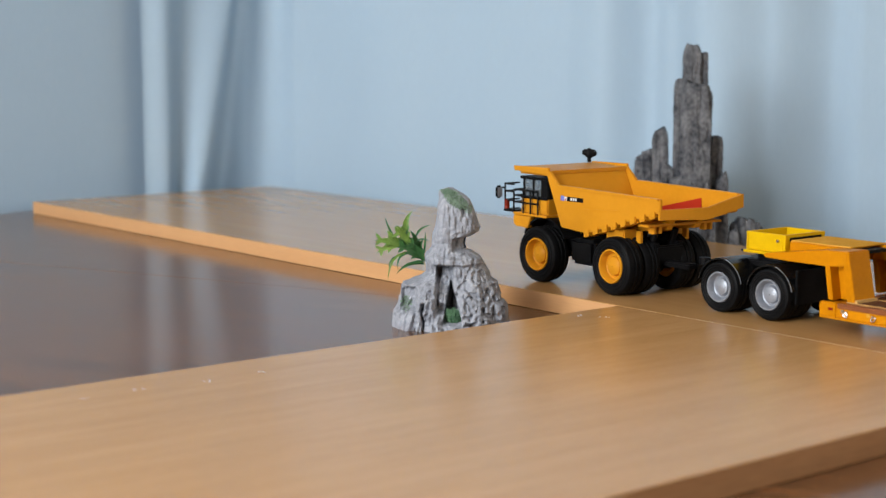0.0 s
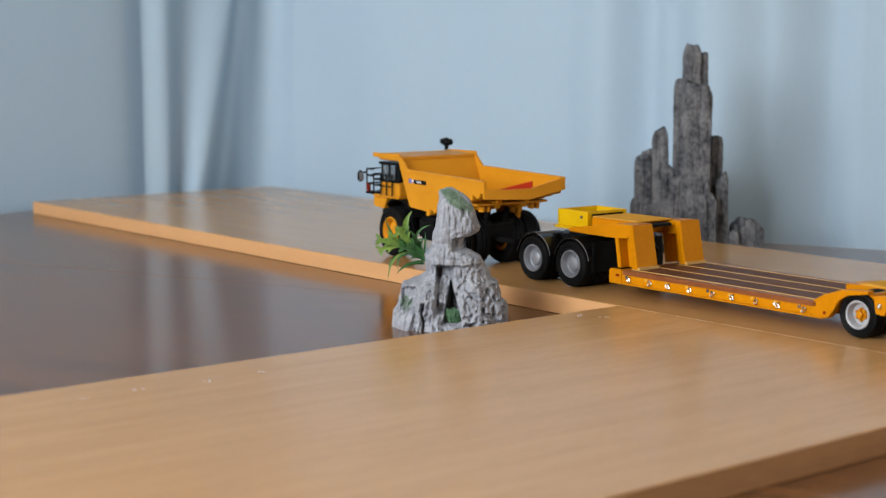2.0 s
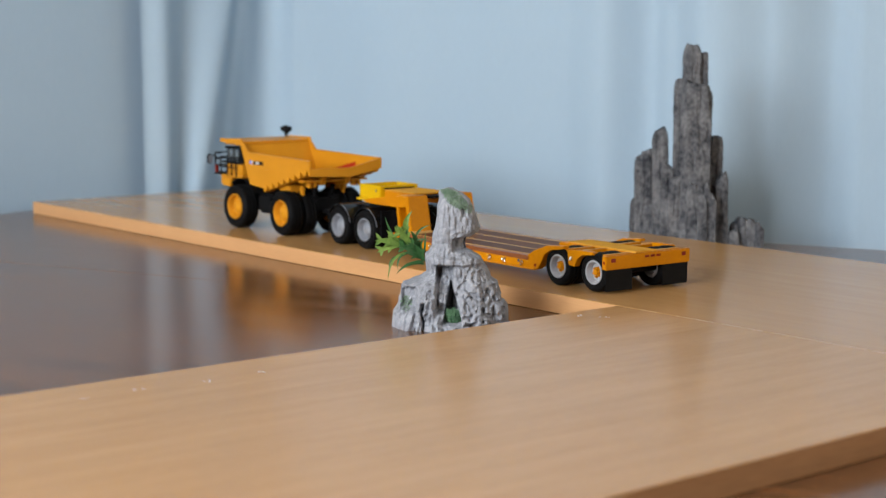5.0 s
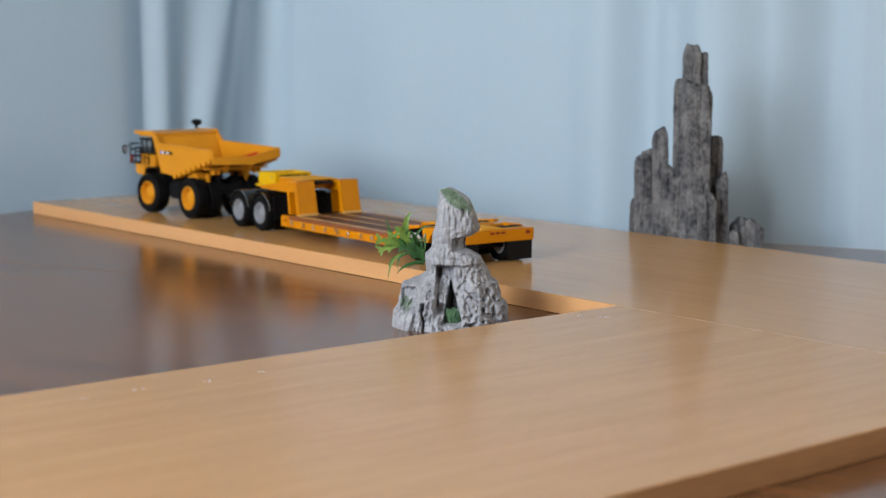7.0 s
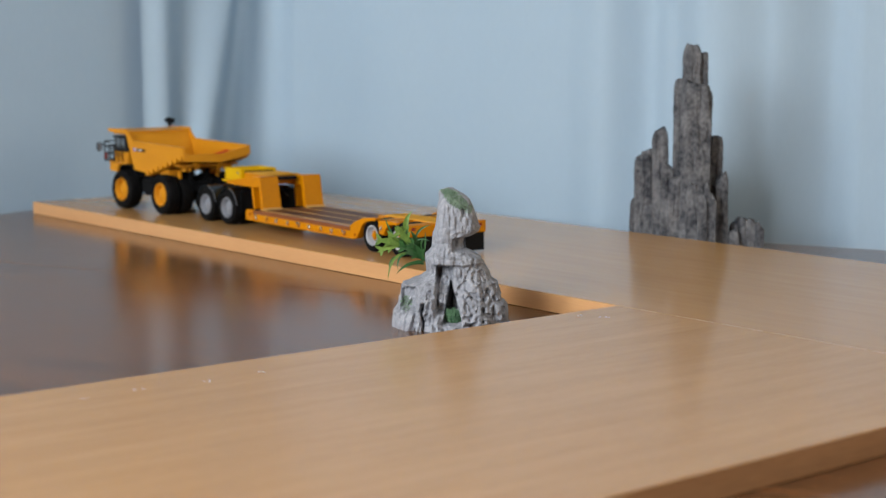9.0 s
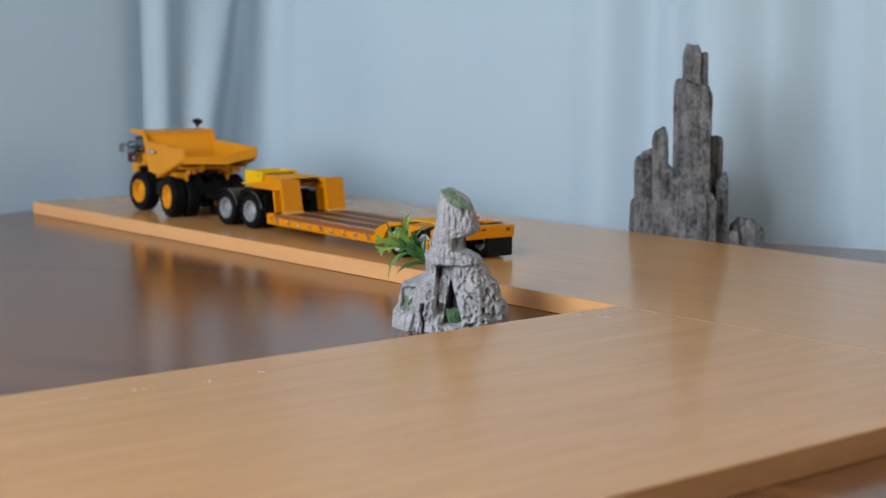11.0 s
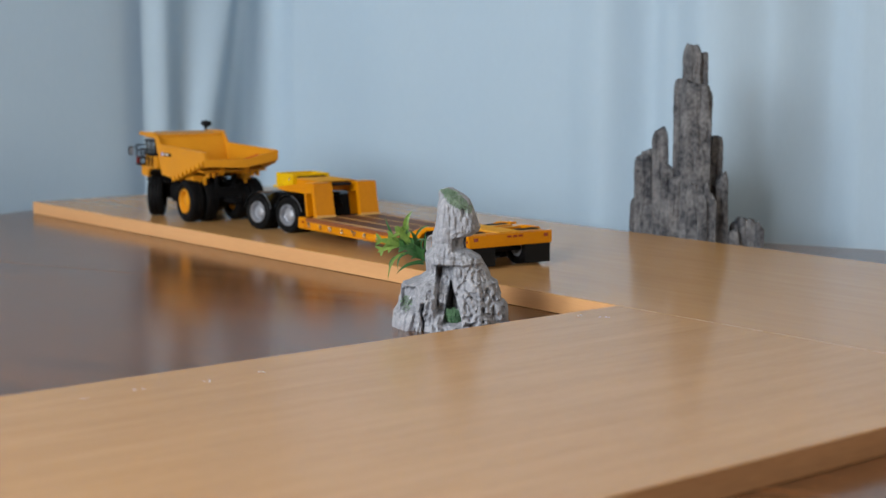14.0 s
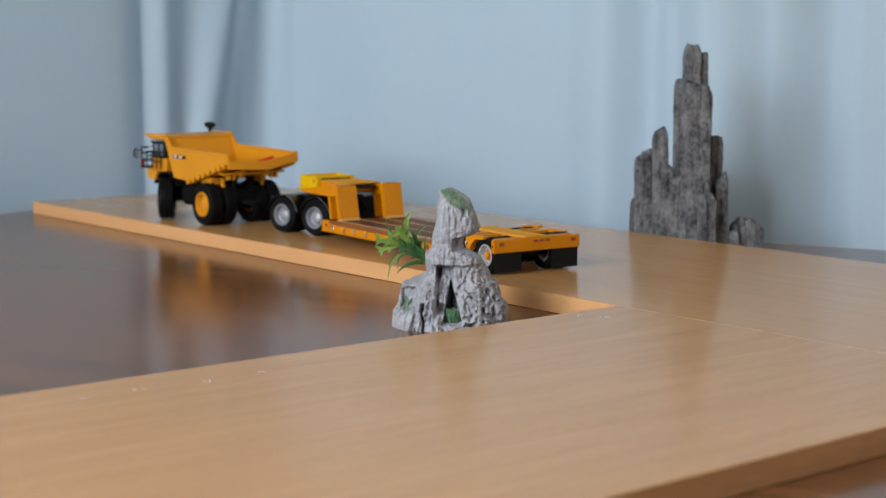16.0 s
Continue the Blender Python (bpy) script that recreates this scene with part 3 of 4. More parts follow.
# ---------------------------------------------------------------- low trailer
def build_trailer():
    t = new("lowboy_trailer")
    tagged(t, "yellow toy lowboy trailer with a brown planked deck", "toy trailer")
    y = "trailer"
    wheels = []
    for s in (-1, 1):
        for yy in (0.0, 2.92):
            wheels.append((wheel(t, "wheel", s * 2.87, yy, 1.06, 0.82, s, "white", 0.62, "spoked", True, y), False))
    # deck
    slab("deck_frame", y, t, -2.8, 2.8, 4.9, 18.6, 0.72, 1.30, 0.04)
    for s in (-1, 1):
        slab("side_rail", y, t, *sorted((s * 3.02, s * 2.8)), 5.0, 18.72, 0.74, 1.16, 0.04)
        slab("rail_flange", y, t, *sorted((s * 3.08, s * 2.75)), 4.7, 18.72, 0.66, 0.74, 0.02)
        slab("side_plank", "outer_plank", t, *sorted((s * 3.03, s * 2.55)), 5.1, 17.75, 1.165, 1.40, 0.02, "reddish brown outer plank")
        slab("corner_block", y, t, *sorted((s * 3.07, s * 2.7)), 17.75, 18.75, 0.70, 1.40, 0.06)
        slab("reflector", "lamp_red", t, *sorted((s * 3.09, s * 3.06)), 17.95, 18.2, 1.05, 1.17)
        for i in range(9):
            yy = 17.2 - i * 1.42
            sway = (0.05, -0.06, 0.10, 0.0, -0.10, 0.07, -0.03, 0.12, -0.08)[i]
            bm = rod(B(), (s * 3.02, yy, 1.06), (s * 3.09, yy, 1.04), 0.06, 8)
            ring = [(s * 3.09, yy + sway + math.sin(q * math.pi / 4) * 0.11 + sway * math.cos(q * math.pi / 4), 0.93 + math.cos(q * math.pi / 4) * 0.12) for q in range(8)]
            for p, q in zip(ring, ring[1:] + ring[:1]):
                rod(bm, p, q, 0.028, 6)
            part("lashing_ring", bm, "chrome", t)
            part("ring_plate", bevelled(box(B(), *sorted((s * 3.045, s * 3.01)), yy + 0.15, yy + 0.34, 0.98, 1.14), 0.01), "worn_lit" if i % 4 else "chrome", t)
    xs = [-2.52, -0.86, 0.84, 2.52]
    for a, b in zip(xs, xs[1:]):
        slab("plank", "plank", t, a + 0.05, b - 0.05, 5.0, 17.6, 1.30, 1.41, 0.015)
    for x in xs[1:-1] + [-2.52, 2.52]:
        slab("deck_strip", "strip", t, x - 0.045, x + 0.045, 5.0, 17.6, 1.30, 1.425, 0.01)
    # goose neck
    for s in (-1, 1):
        o, i = s * 2.5, s * 1.02
        a, b = sorted((o, i))
        part("rear_plate", bevelled(prism(B(), [(17.62, 3.70), (17.80, 3.70), (17.42, 1.42), (17.16, 1.42)], a, b), 0.03), y, t)
        part("rear_post", bevelled(prism(B(), [(17.78, 3.68), (18.0, 3.6), (17.62, 1.42), (17.40, 1.42)], a + 0.02, b - 0.02), 0.02), y, t)
        part("front_post", bevelled(prism(B(), [(18.98, 3.02), (18.70, 3.02), (18.44, 1.40), (18.72, 1.40)], a + 0.05, b - 0.05), 0.02), y, t)
        slab("inner_web", y, t, *sorted((s * 1.75, s * 1.85)), 17.6, 18.8, 1.4, 3.1, 0.01)
        part("beam", bevelled(prism(B(), [(17.62, 3.72), (17.95, 2.98), (18.95, 2.92), (21.2, 2.92), (22.6, 2.96), (22.6, 3.14), (21.2, 3.34), (19.0, 3.66)], a + 0.035, b - 0.035), 0.04), y, t)
        slab("plate_foot", "strip", t, a, b, 17.05, 17.18, 1.41, 1.55, 0.01)
    slab("tie_beam", y, t, -1.30, 1.30, 18.9, 22.02, 3.05, 3.70, 0.05)
    # paler colour stands for light falling on the neck's top
    slab("neck_top", "worn_lit", t, -1.36, 1.36, 18.4, 21.9, 3.70, 3.76, 0.02, "top of the neck painted paler for light from above")
    slab("cylinder_bracket", "black", t, -0.7, 0.7, 17.9, 18.6, 3.45, 3.62, 0.02)
    part("neck_cylinder", rod(rod(B(), (0, 18.4, 2.0), (0, 19.3, 2.6), 0.3, 14), (0, 19.3, 2.6), (0, 20.6, 3.1), 0.16, 10), "black", t)
    for a in (((-1.55, 1.40), (24.35, 24.5)), ((-1.55, 1.40), (22.05, 22.2)), ((-1.55, -1.41), (22.2, 24.35)), ((1.26, 1.40), (22.2, 24.35))):
        slab("box_side", "lemon", t, *a[0], *a[1], 3.10, 3.98, 0.02, "lighter lemon yellow box panel")
    slab("box_floor", "lemon", t, -1.41, 1.26, 22.2, 24.35, 3.30, 3.38)
    # black plate stands for the shade inside an open slit
    slab("box_slot", "black", t, -1.25, 1.1, 22.03, 22.05, 3.66, 3.84)
    slab("box_plate", "lemon", t, -1.9, 1.9, 20.9, 24.4, 2.98, 3.11, 0.04)
    part("box_bolt", rod(B(), (-1.61, 22.5, 3.66), (-1.53, 22.5, 3.66), 0.09, 10), "chrome", t)
    # rear frame over the wheels
    for s in (-1, 1):
        part("swan_neck", bevelled(prism(B(), [(5.3, 0.68), (4.45, 0.72), (4.12, 1.15), (3.85, 1.62), (3.35, 1.9), (2.25, 2.08), (2.25, 2.24), (3.7, 2.12), (4.75, 1.75), (5.3, 1.45)], *sorted((s * 3.03, s * 2.62))), 0.03), y, t)
        part("wheel_arch", bevelled(prism(B(), [(1.98, 2.05), (1.85, 1.28), (1.38, 1.22), (1.15, 1.65), (0.75, 1.92), (-0.1, 2.0), (-0.1, 2.14), (1.0, 2.16)], *sorted((s * 3.03, s * 2.62))), 0.03), y, t)
        part("reflector", rod(B(), (s * 3.02, 4.62, 0.95), (s * 3.06, 4.62, 0.95), 0.08, 10), "lamp_red", t)
        part("side_ring", rod(B(), (s * 3.02, 1.6, 1.72), (s * 3.12, 1.6, 1.55), 0.10, 8), "chrome", t)
        for y0, y1 in ((2.2, 2.55), (1.25, 1.6), (-0.9, -0.5)):
            slab("cross_arm", y, t, *sorted((s * 2.7, s * 0.8)), y0, y1, 1.82, 2.06, 0.03)
        for y0 in (2.33, 1.38, -0.74):
            slab("arm_strip", "strip", t, *sorted((s * 2.62, s * 0.88)), y0, y0 + 0.09, 2.05, 2.085, 0.0, "pale worn strip")
        slab("mud_flap", "black", t, *sorted((s * 2.98, s * 1.1)), -1.12, -1.06, 0.16, 1.32, 0.01)
        slab("tail_lamp", "lamp_red", t, *sorted((s * 2.72, s * 2.42)), -1.235, -1.20, 1.70, 1.90, 0.01)
        slab("bumper_end", y, t, *sorted((s * 3.07, s * 2.8)), -1.19, -0.88, 1.32, 2.05, 0.03)
        slab("side_reflector", "lamp_red", t, *sorted((s * 3.085, s * 3.065)), -1.1, -0.97, 1.62, 1.76)
    slab("spine", y, t, -0.85, 0.85, -1.0, 5.2, 1.45, 2.04, 0.05)
    # light on the rear frame's top, painted as a paler sheet
    slab("spine_top", "worn_lit", t, -0.80, 0.80, -1.0, 4.4, 2.04, 2.13, 0.02, "top of the rear frame painted paler for light from above")
    slab("ramp_head", y, t, -2.6, 2.6, 4.5, 5.2, 1.25, 1.62, 0.05)
    slab("bumper", y, t, -3.04, 3.04, -1.2, -0.95, 1.30, 2.04, 0.04)
    for i in range(3):
        slab("print_bar", "lamp_red", t, -0.3 + i * 0.42, 0.0 + i * 0.42, -1.225, -1.2, 1.80, 1.92)
    for yy in (0.0, 2.92):
        part("axle", rod(B(), (-2.2, yy, 1.06), (2.2, yy, 1.06), 0.24, 12), "black", t)
    return t, wheels


# ---------------------------------------------------------------- rocks
def hash_noise(p, scale, octaves=4):
    v, a, s = 0.0, 1.0, 0.0
    q = Vector(p) * scale
    for _ in range(octaves):
        v += a * noise.noise(q)
        s += a
        q = q * 2.03
        a *= 0.55
    return v / s


SIDE = Vector((math.sin(YAW), -math.cos(YAW), 0))
BACK = Vector((math.cos(YAW), math.sin(YAW), 0))


def spire(bm, x, d, w, dep, h, seed, tip=0.55, slant=0.0, rows=70, k=64):
    """A split stone column; x sideways and d back from the group's middle. slant: how far its top falls to the right, in widths."""
    rings = []
    for j in range(rows + 1):
        u = j / rows
        z = u * h
        grow = 1.05 - 0.13 * u
        round_from = 1 - min(0.35, 0.75 * w / h)
        if u > round_from:
            grow *= 1 - (1 - tip) * ((u - round_from) / (1 - round_from)) ** 2.4
        ring = []
        for i in range(k):
            a = 2 * math.pi * i / k
            ca, sa = math.cos(a), math.sin(a)
            sq = 1 / max(abs(ca), abs(sa)) ** 0.55
            way = Vector((ca * 1.6 + seed, sa * 1.6, z * 0.17))
            groove = 0.16 * noise.noise(way) - 0.13 * max(0, 0.12 - abs(noise.noise(way * 1.1))) / 0.12
            rough = 0.15 * hash_noise((ca * w * 0.6 + seed * 3, sa * w * 0.6, z * 1.0), 1.0, 3)
            r = grow * sq * (1 + groove + rough) * 0.90
            px = x + ca * r * w / 2 + 0.07 * w * noise.noise(Vector((seed, 0.5, z * 0.22)))
            pd = d + sa * r * dep / 2
            zz = z - u ** 4 * w * (slant * ca * 0.5 + 0.10 + 0.16 * noise.noise(Vector((ca * 2.1, sa * 2.1, seed))))
            v = SIDE * px + BACK * pd
            ring.append((v.x, v.y, zz))
        rings.append(ring)
    quad_faces(bm, rings)


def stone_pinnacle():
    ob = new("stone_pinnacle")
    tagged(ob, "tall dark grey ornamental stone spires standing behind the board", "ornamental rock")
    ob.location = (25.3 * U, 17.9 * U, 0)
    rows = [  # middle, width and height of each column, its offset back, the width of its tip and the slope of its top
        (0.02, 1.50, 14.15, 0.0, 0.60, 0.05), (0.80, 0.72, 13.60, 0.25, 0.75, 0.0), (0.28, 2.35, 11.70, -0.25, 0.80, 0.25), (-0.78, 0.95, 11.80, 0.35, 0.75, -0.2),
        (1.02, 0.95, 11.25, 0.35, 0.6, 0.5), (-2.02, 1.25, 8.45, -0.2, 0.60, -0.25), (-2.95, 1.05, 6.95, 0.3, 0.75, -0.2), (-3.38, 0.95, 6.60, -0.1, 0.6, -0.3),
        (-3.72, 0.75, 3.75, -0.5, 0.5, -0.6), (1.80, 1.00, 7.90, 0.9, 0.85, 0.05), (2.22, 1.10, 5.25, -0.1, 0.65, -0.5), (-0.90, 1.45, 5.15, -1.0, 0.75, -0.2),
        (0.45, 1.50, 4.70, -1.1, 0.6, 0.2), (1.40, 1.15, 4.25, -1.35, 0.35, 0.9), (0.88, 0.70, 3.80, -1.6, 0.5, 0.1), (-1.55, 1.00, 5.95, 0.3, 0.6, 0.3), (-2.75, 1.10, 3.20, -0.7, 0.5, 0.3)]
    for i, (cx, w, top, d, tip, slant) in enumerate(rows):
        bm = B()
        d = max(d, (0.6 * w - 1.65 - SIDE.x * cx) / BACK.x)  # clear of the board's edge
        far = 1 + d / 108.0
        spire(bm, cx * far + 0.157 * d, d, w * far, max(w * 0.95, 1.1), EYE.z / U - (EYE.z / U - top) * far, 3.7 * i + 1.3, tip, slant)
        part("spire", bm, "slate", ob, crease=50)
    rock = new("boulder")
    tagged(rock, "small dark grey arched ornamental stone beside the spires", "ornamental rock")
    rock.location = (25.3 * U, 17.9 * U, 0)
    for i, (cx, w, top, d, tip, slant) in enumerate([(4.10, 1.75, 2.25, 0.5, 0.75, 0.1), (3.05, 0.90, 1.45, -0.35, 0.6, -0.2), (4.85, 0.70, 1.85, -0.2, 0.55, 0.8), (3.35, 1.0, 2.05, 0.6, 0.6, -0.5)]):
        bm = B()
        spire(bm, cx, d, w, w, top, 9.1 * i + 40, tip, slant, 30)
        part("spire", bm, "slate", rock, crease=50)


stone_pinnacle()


def lerp(table_, z):
    xs = [a for a, b in table_]
    return float(np.interp(z, xs, [b for a, b in table_]))


def step(a, b, v):
    """0 below a, 1 above b, smooth between."""
    u = min(1.0, max(0.0, (v - a) / (b - a)))
    return u * u * (3 - 2 * u)


def within(v, a, b, soft):
    return step(a - soft, a + soft, v) * (1 - step(b - soft, b + soft, v))


def rock_ornament():
    ob = new("rock_ornament")
    tagged(ob, "pale grey resin cave rock with green moss and a plastic plant", "aquarium ornament")
    ob.location = (-6.4 * U, 5.6 * U, 0)
    left = [(0, -3.0), (0.4, -3.0), (0.74, -2.95), (0.97, -2.78), (1.26, -2.58), (1.83, -2.47), (2.12, -2.39), (2.23, -2.1), (2.4, -1.62), (2.6, -1.34), (2.7, -1.2), (3.1, -1.25),
            (3.4, -1.3), (3.64, -1.28), (3.75, -1.08), (3.98, -0.9), (4.7, -0.85), (4.98, -0.74), (5.4, -0.68), (6.0, -0.65), (6.4, -0.54), (6.7, -0.57), (6.8, -0.5), (6.93, -0.15)]
    right = [(0, 3.1), (0.7, 3.15), (0.97, 3.1), (1.17, 2.98), (1.32, 2.78), (1.63, 2.67), (1.98, 2.58), (2.23, 2.53), (2.4, 2.22), (2.69, 2.07), (2.98, 1.9), (3.27, 1.73), (3.5, 1.62),
             (3.6, 1.42), (3.75, 1.16), (3.84, 0.88), (4.07, 0.82), (4.47, 0.88), (4.55, 1.14), (4.76, 1.53), (4.98, 1.62), (5.19, 1.5), (5.7, 1.33), (6.0, 1.22), (6.36, 1.05), (6.56, 0.85), (6.77, 0.5), (6.93, 0.2)]
    deep = [(0, 2.5), (1.5, 2.1), (2.6, 1.6), (3.5, 1.4), (3.75, 1.05), (4.2, 0.85), (4.8, 1.0), (5.4, 0.95), (6.2, 0.75), (6.93, 0.15)]
    bm = B()
    rings, k, rows = [], 320, 240
    for j in range(rows + 1):
        z = 6.93 * j / rows
        l, r, dp = lerp(left, z), lerp(right, z), lerp(deep, z)
        mid = (l + r) / 2
        ring = []
        for i in range(k):
            a = 2 * math.pi * i / k
            ca, sa = math.cos(a), math.sin(a)
            x = mid + (r - l) / 2 * math.copysign(abs(ca) ** 0.85, ca)
            d = dp * math.copysign(abs(sa) ** 0.8, sa)
            # soft lumps everywhere, upright streaks on the column, pits and crags on the broad flank
            lump = 0.20 * noise.noise(Vector((x * 0.9, d * 0.9, z * 0.6 + 3))) + 0.05 * hash_noise((x, d, z), 3.0, 3)
            streak = 0.08 * noise.noise(Vector((x * 4.2 + z * 0.5, d * 4.2, z * 0.55))) + 0.07 * noise.noise(Vector((x * 8, d * 8, z * 1.6))) + 0.07 * hash_noise((x, d, z * 0.7), 5.0, 3)
            pit = -0.13 * step(0.12, 0.45, noise.noise(Vector((x * 2.6, d * 2.6, z * 2.0 + 5)))) - 0.09 * step(0.05, 0.4, noise.noise(Vector((x * 5.2 + 9, d * 5.2, z * 3.4))))
            pit += 0.06 * hash_noise((x, d, z), 6.5, 3)
            flank = step(0.5, 1.1, x) * (1 - step(3.0, 3.7, z))
            column = 1 - flank
            f = 1 + lump + streak * column + pit * (0.35 + 0.65 * flank)
            foot = 1 - step(0.2, 0.75, z)
            f += foot * 0.08 * noise.noise(Vector((x * 2, d * 2, 1)))
            x, d = mid + (x - mid) * (0.97 + (f - 1) * 0.22), d * f
            if sa < 0:
                # the shaft with its lintel, the cave mouth, the side nook, the cleft by the foot and the hollow under the beak
                shaft = within(x, -0.62, 0.22, 0.07) * within(z, 0.85, 3.12, 0.07)
                chip = within(x, -0.58, -0.12, 0.10) * within(z, 1.25, 1.85, 0.16)
                d += shaft * (0.60 - 0.38 * chip + 0.25 * step(2.0, 3.0, z))
                half = 0.25 * (2.42 - z)
                if half > 0:
                    d += 1.5 * within(x, 0.10 - half * 0.75, 0.06 + half * 1.1, 0.05) * step(0.25, 0.45, z)
                d -= 0.24 * within(x, -0.66, 1.6, 0.12) * within(z, 3.18, 3.52, 0.08)
                d -= 0.12 * within(x, -1.25, -0.66, 0.10) * within(z, 0.7, 3.5, 0.2)
                d += 0.55 * within(x, -2.35, -1.62, 0.12) * within(z, 1.0, 2.0, 0.14)
                d += 0.40 * within(x, -1.36 + 0.05 * math.sin(z * 6), -1.27 + 0.05 * math.sin(z * 6), 0.04) * within(z, -0.5, 1.35, 0.1)
                d += 0.30 * within(x, -1.40, -1.25, 0.04) * within(z, 0.95, 1.35, 0.05)
                d += 0.62 * within(x, 0.18, 0.95, 0.09) * within(z, 3.82, 4.42, 0.08)
                d += 0.16 * within(x, 0.62, 0.86, 0.06) * within(z, 5.6, 5.95, 0.08)
            v = SIDE * x + BACK * d
            ring.append((v.x, v.y, z + 0.05 * noise.noise(Vector((x * 1.7, d * 1.7, z))) * (1 if 0 < j < rows else 0)))
        rings.append(ring)
    quad_faces(bm, rings)
    tree = BVHTree.FromBMesh(bm)
    part("rock", bm, "resin", ob, crease=75)
    # moss: many tiny leaflets clinging to the stone
    rnd = random.Random(5)
    def moss(material, label, size, spots, front=None):
        bm = B()
        for cx, cz, rx, rz, tilt, count in spots:
            for _ in range(count):
                a, q = rnd.uniform(0, 6.283), math.sqrt(rnd.random()) * rnd.uniform(0.75, 1.08)
                dx, dz = math.cos(a) * q * rx, math.sin(a) * q * rz
                x, z = cx + dx * math.cos(tilt) - dz * math.sin(tilt), cz + dx * math.sin(tilt) + dz * math.cos(tilt)
                hit = tree.ray_cast(SIDE * x - BACK * 8 + Vector((0, 0, z)), BACK)[0] if front is None else SIDE * x + BACK * (front + 0.45 * q * q) + Vector((0, 0, z))
                if hit is None:
                    continue
                c = hit - BACK * rnd.uniform(-0.01, size)
                s = rnd.uniform(0.5, 1.1) * size
                vs = [bm.verts.new(c + Vector((rnd.uniform(-s, s), rnd.uniform(-s, s), rnd.uniform(-s, s)))) for _ in range(4)]
                for face in ((0, 1, 2), (0, 2, 3), (0, 3, 1), (1, 3, 2)):
                    bm.faces.new([vs[q] for q in face])
        part("moss", bm, material, ob, label, False)
    moss("pale_moss", "faded green moss on the peak", 0.06, [(0.30, 6.38, 0.80, 0.34, -0.62, 1050), (-0.05, 6.70, 0.42, 0.18, -0.2, 300), (0.95, 5.95, 0.25, 0.26, -0.9, 110)])
    moss("moss", "bright green moss in the cave mouth", 0.075, [(0.22, 0.60, 0.50, 0.46, 0, 1100)], -1.75)
    moss("pale_moss", "green moss in a side hollow", 0.055, [(-2.15, 1.22, 0.30, 0.36, 0, 330)])
    # plastic plant on the flank: a bunch of pointed, lobed leaves
    def spot(x, d, z):
        return SIDE * x + BACK * d + Vector((0, 0, z))
    def blade(bm, a, c, b, half, face):
        """A pointed leaf with a folded midrib, bent from a past c to b."""
        rings = []
        for u, wd in ((0.0, 0.30), (0.15, 0.75), (0.35, 1.0), (0.55, 0.88), (0.75, 0.58), (0.9, 0.26), (1.0, 0.03)):
            p = a * (1 - u) ** 2 + c * 2 * u * (1 - u) + b * u * u
            along = (c - a) * (1 - u) + (b - c) * u
            side_v = along.cross(face).normalized() * half * wd
            up = face * half * wd * 0.4
            row = (p - side_v + up, p - up * 0.3, p + side_v + up)
            rings.append([tuple(spot(*q)) for q in row] + [tuple(spot(*(q + Vector((0, 0.02, 0))))) for q in row[::-1]])
        quad_faces(bm, rings)
    def frond(a, c, b, half, light, lobes):
        a, c, b = Vector(a), Vector(c), Vector(b)
        face = Vector((rnd.uniform(-0.35, 0.35), -1, rnd.uniform(0.0, 0.5))).normalized()
        half *= 0.82
        bm = B()
        blade(bm, a, c, b, half, face)
        for n in range(lobes):
            u = 0.30 + 0.42 * n / max(1, lobes - 1)
            p = a * (1 - u) ** 2 + c * 2 * u * (1 - u) + b * u * u
            along = ((c - a) * (1 - u) + (b - c) * u).normalized()
            out = along.cross(face).normalized()
            for sg in (-1, 1):
                reach = half * rnd.uniform(2.2, 3.2)
                tip = p + (along * rnd.uniform(0.8, 1.3) + out * sg + face * rnd.uniform(-0.2, 0.4)).normalized() * reach
                blade(bm, p, p.lerp(tip, 0.5) + along * 0.06, tip, half * 0.55, face)
        part("leaf", bm, "leaf" if light else "leaf_dark", ob, crease=60)
    frond((-2.05, 0.1, 4.05), (-2.45, 0.0, 5.2), (-1.85, -0.1, 5.75), 0.19, 1, 1)
    frond((-2.15, 0.0, 4.1), (-2.4, -0.1, 4.8), (-2.68, -0.2, 5.02), 0.17, 1, 1)
    frond((-1.9, -0.1, 3.9), (-2.2, -0.4, 4.75), (-2.75, -0.5, 4.65), 0.20, 1, 2)
    frond((-2.45, -0.2, 4.0), (-3.1, -0.4, 4.35), (-3.72, -0.5, 4.28), 0.20, 1, 2)
    frond((-2.5, -0.2, 4.0), (-3.1, -0.4, 4.05), (-3.62, -0.5, 3.68), 0.19, 1, 2)
    frond((-2.45, 0.0, 4.1), (-2.9, -0.1, 4.5), (-3.15, -0.1, 4.78), 0.14, 1, 1)
    frond((-2.7, 0.2, 4.3), (-3.1, 0.2, 4.8), (-3.22, 0.2, 5.38), 0.07, 0, 0)
    frond((-1.4, 0.1, 3.5), (-1.9, -0.2, 4.0), (-2.6, -0.5, 3.95), 0.22, 0, 2)
    frond((-1.4, 0.1, 3.5), (-1.8, 0.0, 4.3), (-2.35, -0.2, 4.5), 0.22, 0, 2)
    frond((-1.35, 0.2, 3.5), (-1.6, 0.1, 4.2), (-1.95, 0.0, 4.75), 0.19, 0, 1)
    frond((-1.3, 0.2, 3.4), (-1.5, -0.1, 3.9), (-2.1, -0.5, 4.2), 0.20, 0, 2)
    frond((-1.3, 0.2, 3.3), (-1.7, -0.1, 3.6), (-2.3, -0.4, 3.72), 0.17, 0, 1)
    frond((-1.3, 0.1, 3.2), (-1.45, -0.1, 3.7), (-1.75, -0.3, 4.1), 0.18, 0, 1)
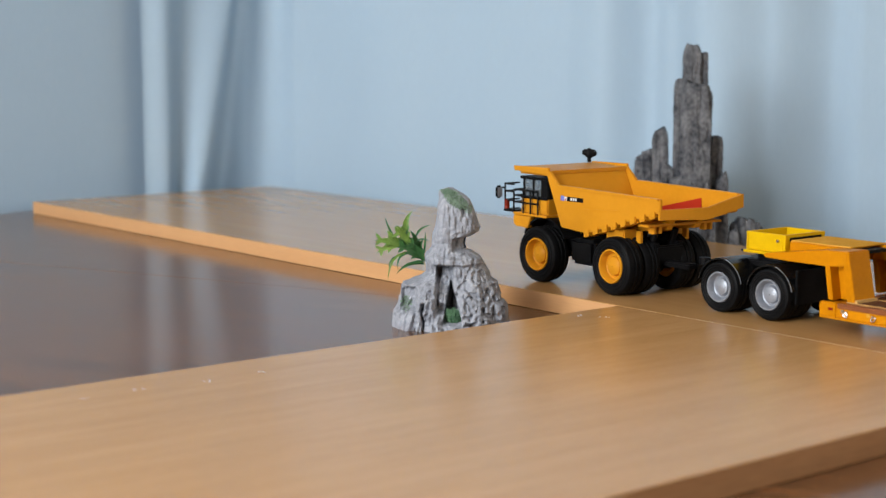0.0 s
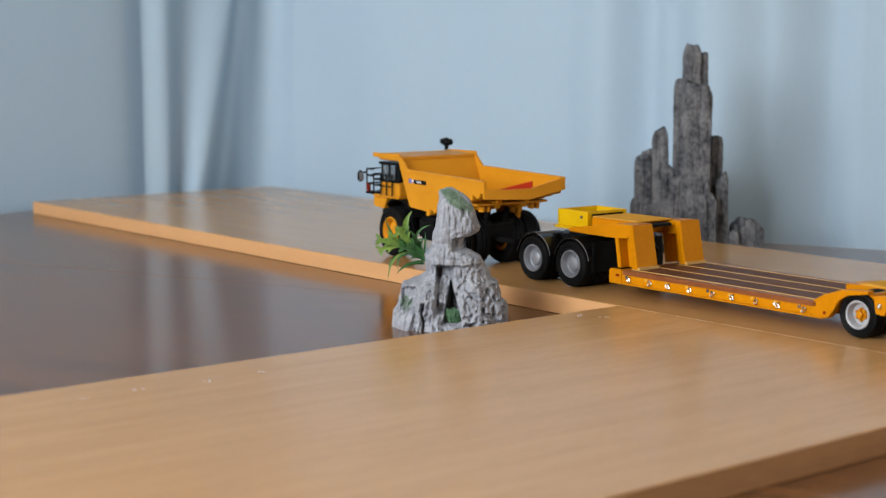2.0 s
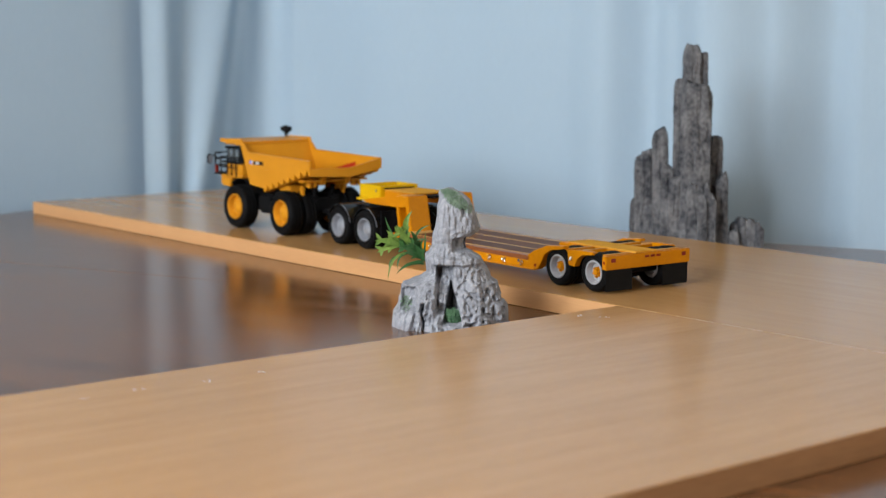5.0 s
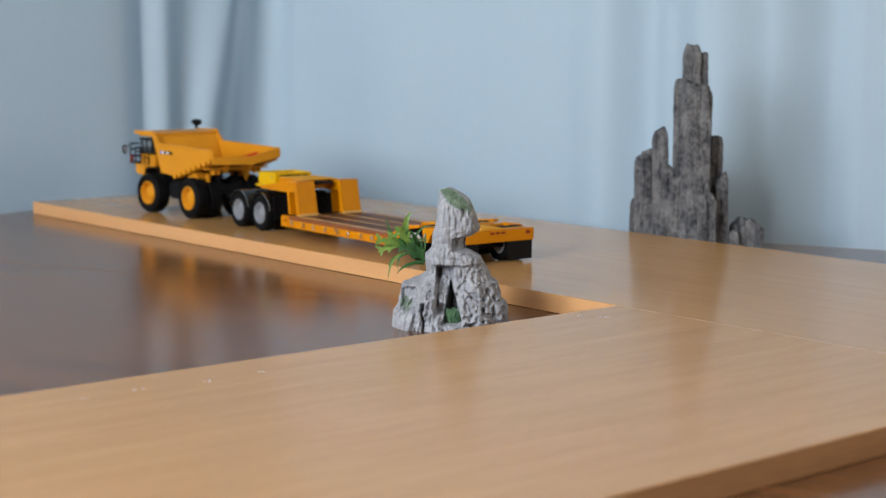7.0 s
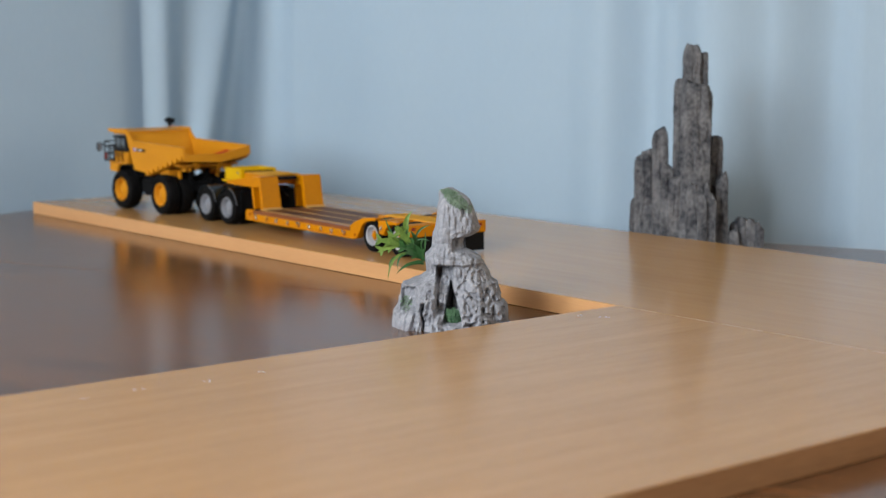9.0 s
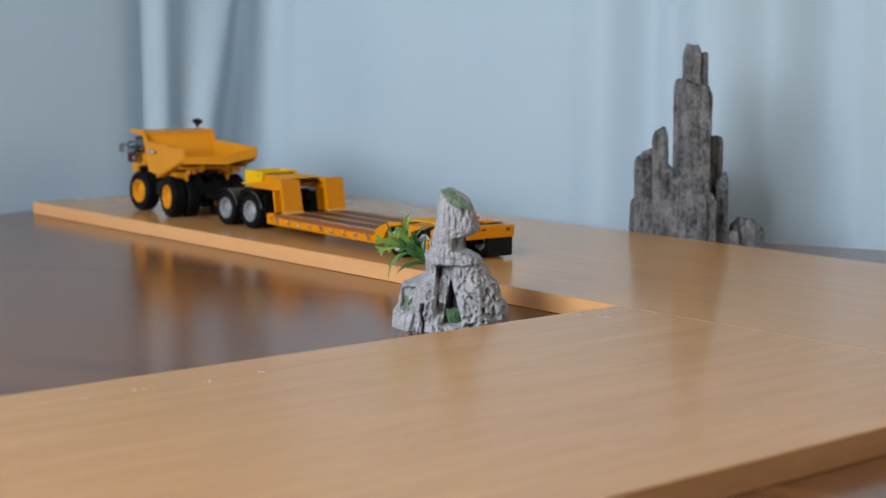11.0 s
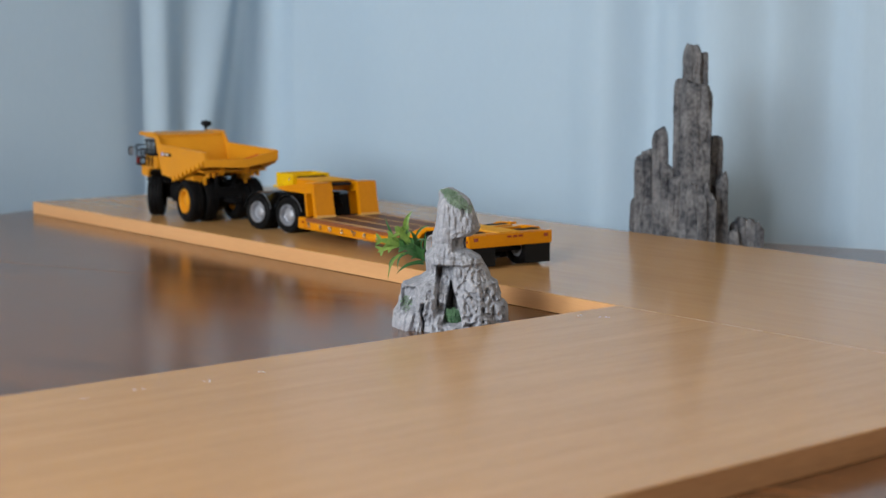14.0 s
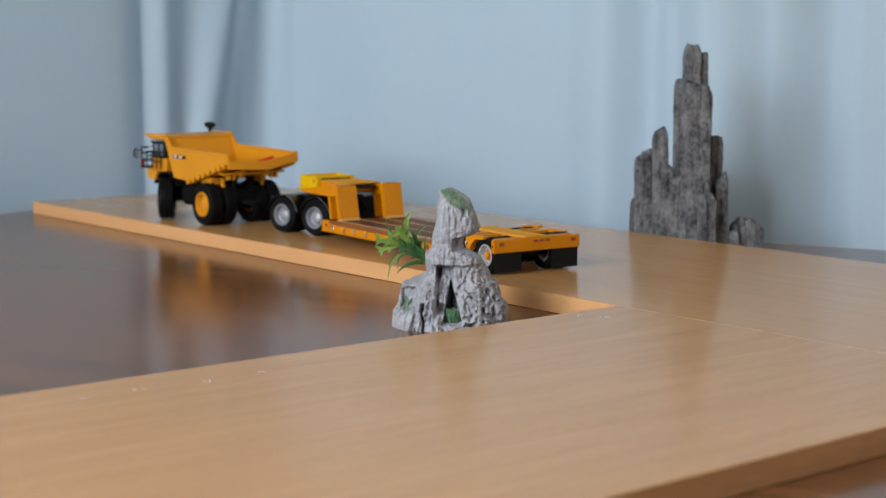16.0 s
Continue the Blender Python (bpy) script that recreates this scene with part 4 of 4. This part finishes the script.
    frond((-1.4, 0.3, 3.6), (-1.9, 0.3, 4.2), (-2.75, 0.2, 4.35), 0.19, 0, 2)
    frond((-1.5, 0.3, 3.7), (-2.2, 0.3, 4.3), (-3.05, 0.2, 4.05), 0.17, 0, 2)
    frond((-1.75, 0.1, 4.3), (-1.55, 0.1, 4.95), (-0.93, 0.0, 5.02), 0.075, 0, 0)
    frond((-1.70, 0.0, 4.2), (-1.4, 0.0, 4.42), (-0.98, -0.1, 4.22), 0.06, 0, 0)
    frond((-1.30, 0.0, 3.5), (-1.18, 0.0, 4.1), (-1.22, 0.0, 4.70), 0.07, 0, 0)
    frond((-1.9, -0.1, 3.65), (-3.05, -0.3, 3.75), (-3.08, -0.4, 2.20), 0.085, 1, 0)
    frond((-1.9, -0.1, 3.60), (-2.75, -0.3, 3.65), (-2.55, -0.4, 2.75), 0.075, 0, 0)
    frond((-2.3, -0.1, 3.60), (-3.2, -0.2, 3.35), (-2.98, -0.3, 2.75), 0.06, 0, 0)
    frond((-1.25, 0.0, 3.05), (-2.05, -0.2, 3.35), (-2.66, -0.3, 2.58), 0.11, 0, 0)
    frond((-1.25, 0.0, 3.15), (-1.65, -0.2, 3.25), (-2.1, -0.3, 3.05), 0.10, 0, 0)
    bm = B()
    for a, b in (((-0.7, 0.25, 3.0), (-1.3, 0.15, 3.3)), ((-1.3, 0.15, 3.3), (-1.8, 0.0, 3.9)), ((-1.8, 0.0, 3.9), (-2.5, -0.2, 4.05))):
        rod(bm, spot(*a), spot(*b), 0.08, 8)
    part("plant_stem", bm, "leaf_dark", ob)


rock_ornament()

truck, truck_wheels = build_truck()
dolly, dolly_wheels = build_dolly()
trailer, trailer_wheels = build_trailer()


# ---------------------------------------------------------------- movement
def motions():
    tt = [r[0] for r in TRUCK]
    walk(truck, [(t, pose(x * U, y * U, U, 0, 0, a)) for t, x, y, a in TRUCK])
    walk(trailer, [(t, pose(x * U, y * U, U, 0, 0, a)) for t, x, y, a, b in TRAILER])
    def dolly_place(x, y, a):
        return x - math.sin(radians(a)) * PIVOT, y + math.cos(radians(a)) * PIVOT
    rows = []
    for t, x, y, a, b in TRAILER:
        px, py = dolly_place(x, y, a)
        rows.append((t, pose(px * U, py * U, U, 0, 0, b)))
    walk(dolly, rows)
    times = [i * 0.2 for i in range(81)]
    ys = {"truck": np.interp(times, tt, [r[2] for r in TRUCK]), "trailer": np.interp(times, [r[0] for r in TRAILER], [r[2] for r in TRAILER])}
    steer = np.interp(times, [s[0] for s in STEER], [s[1] for s in STEER])
    for wheels, key, r in ((truck_wheels, "truck", 1.55), (dolly_wheels, "trailer", 1.26), (trailer_wheels, "trailer", 1.06)):
        for ob, steered in wheels:
            at = ob.location.copy()
            rows = []
            for t, y, s in zip(times, ys[key], steer):
                turn = Matrix.Rotation(radians(s), 4, "Z") if steered else Matrix.Identity(4)
                rows.append((t, Matrix.Translation(at) @ turn @ Matrix.Rotation(-y / r, 4, "X")))
            walk(ob, rows)


motions()
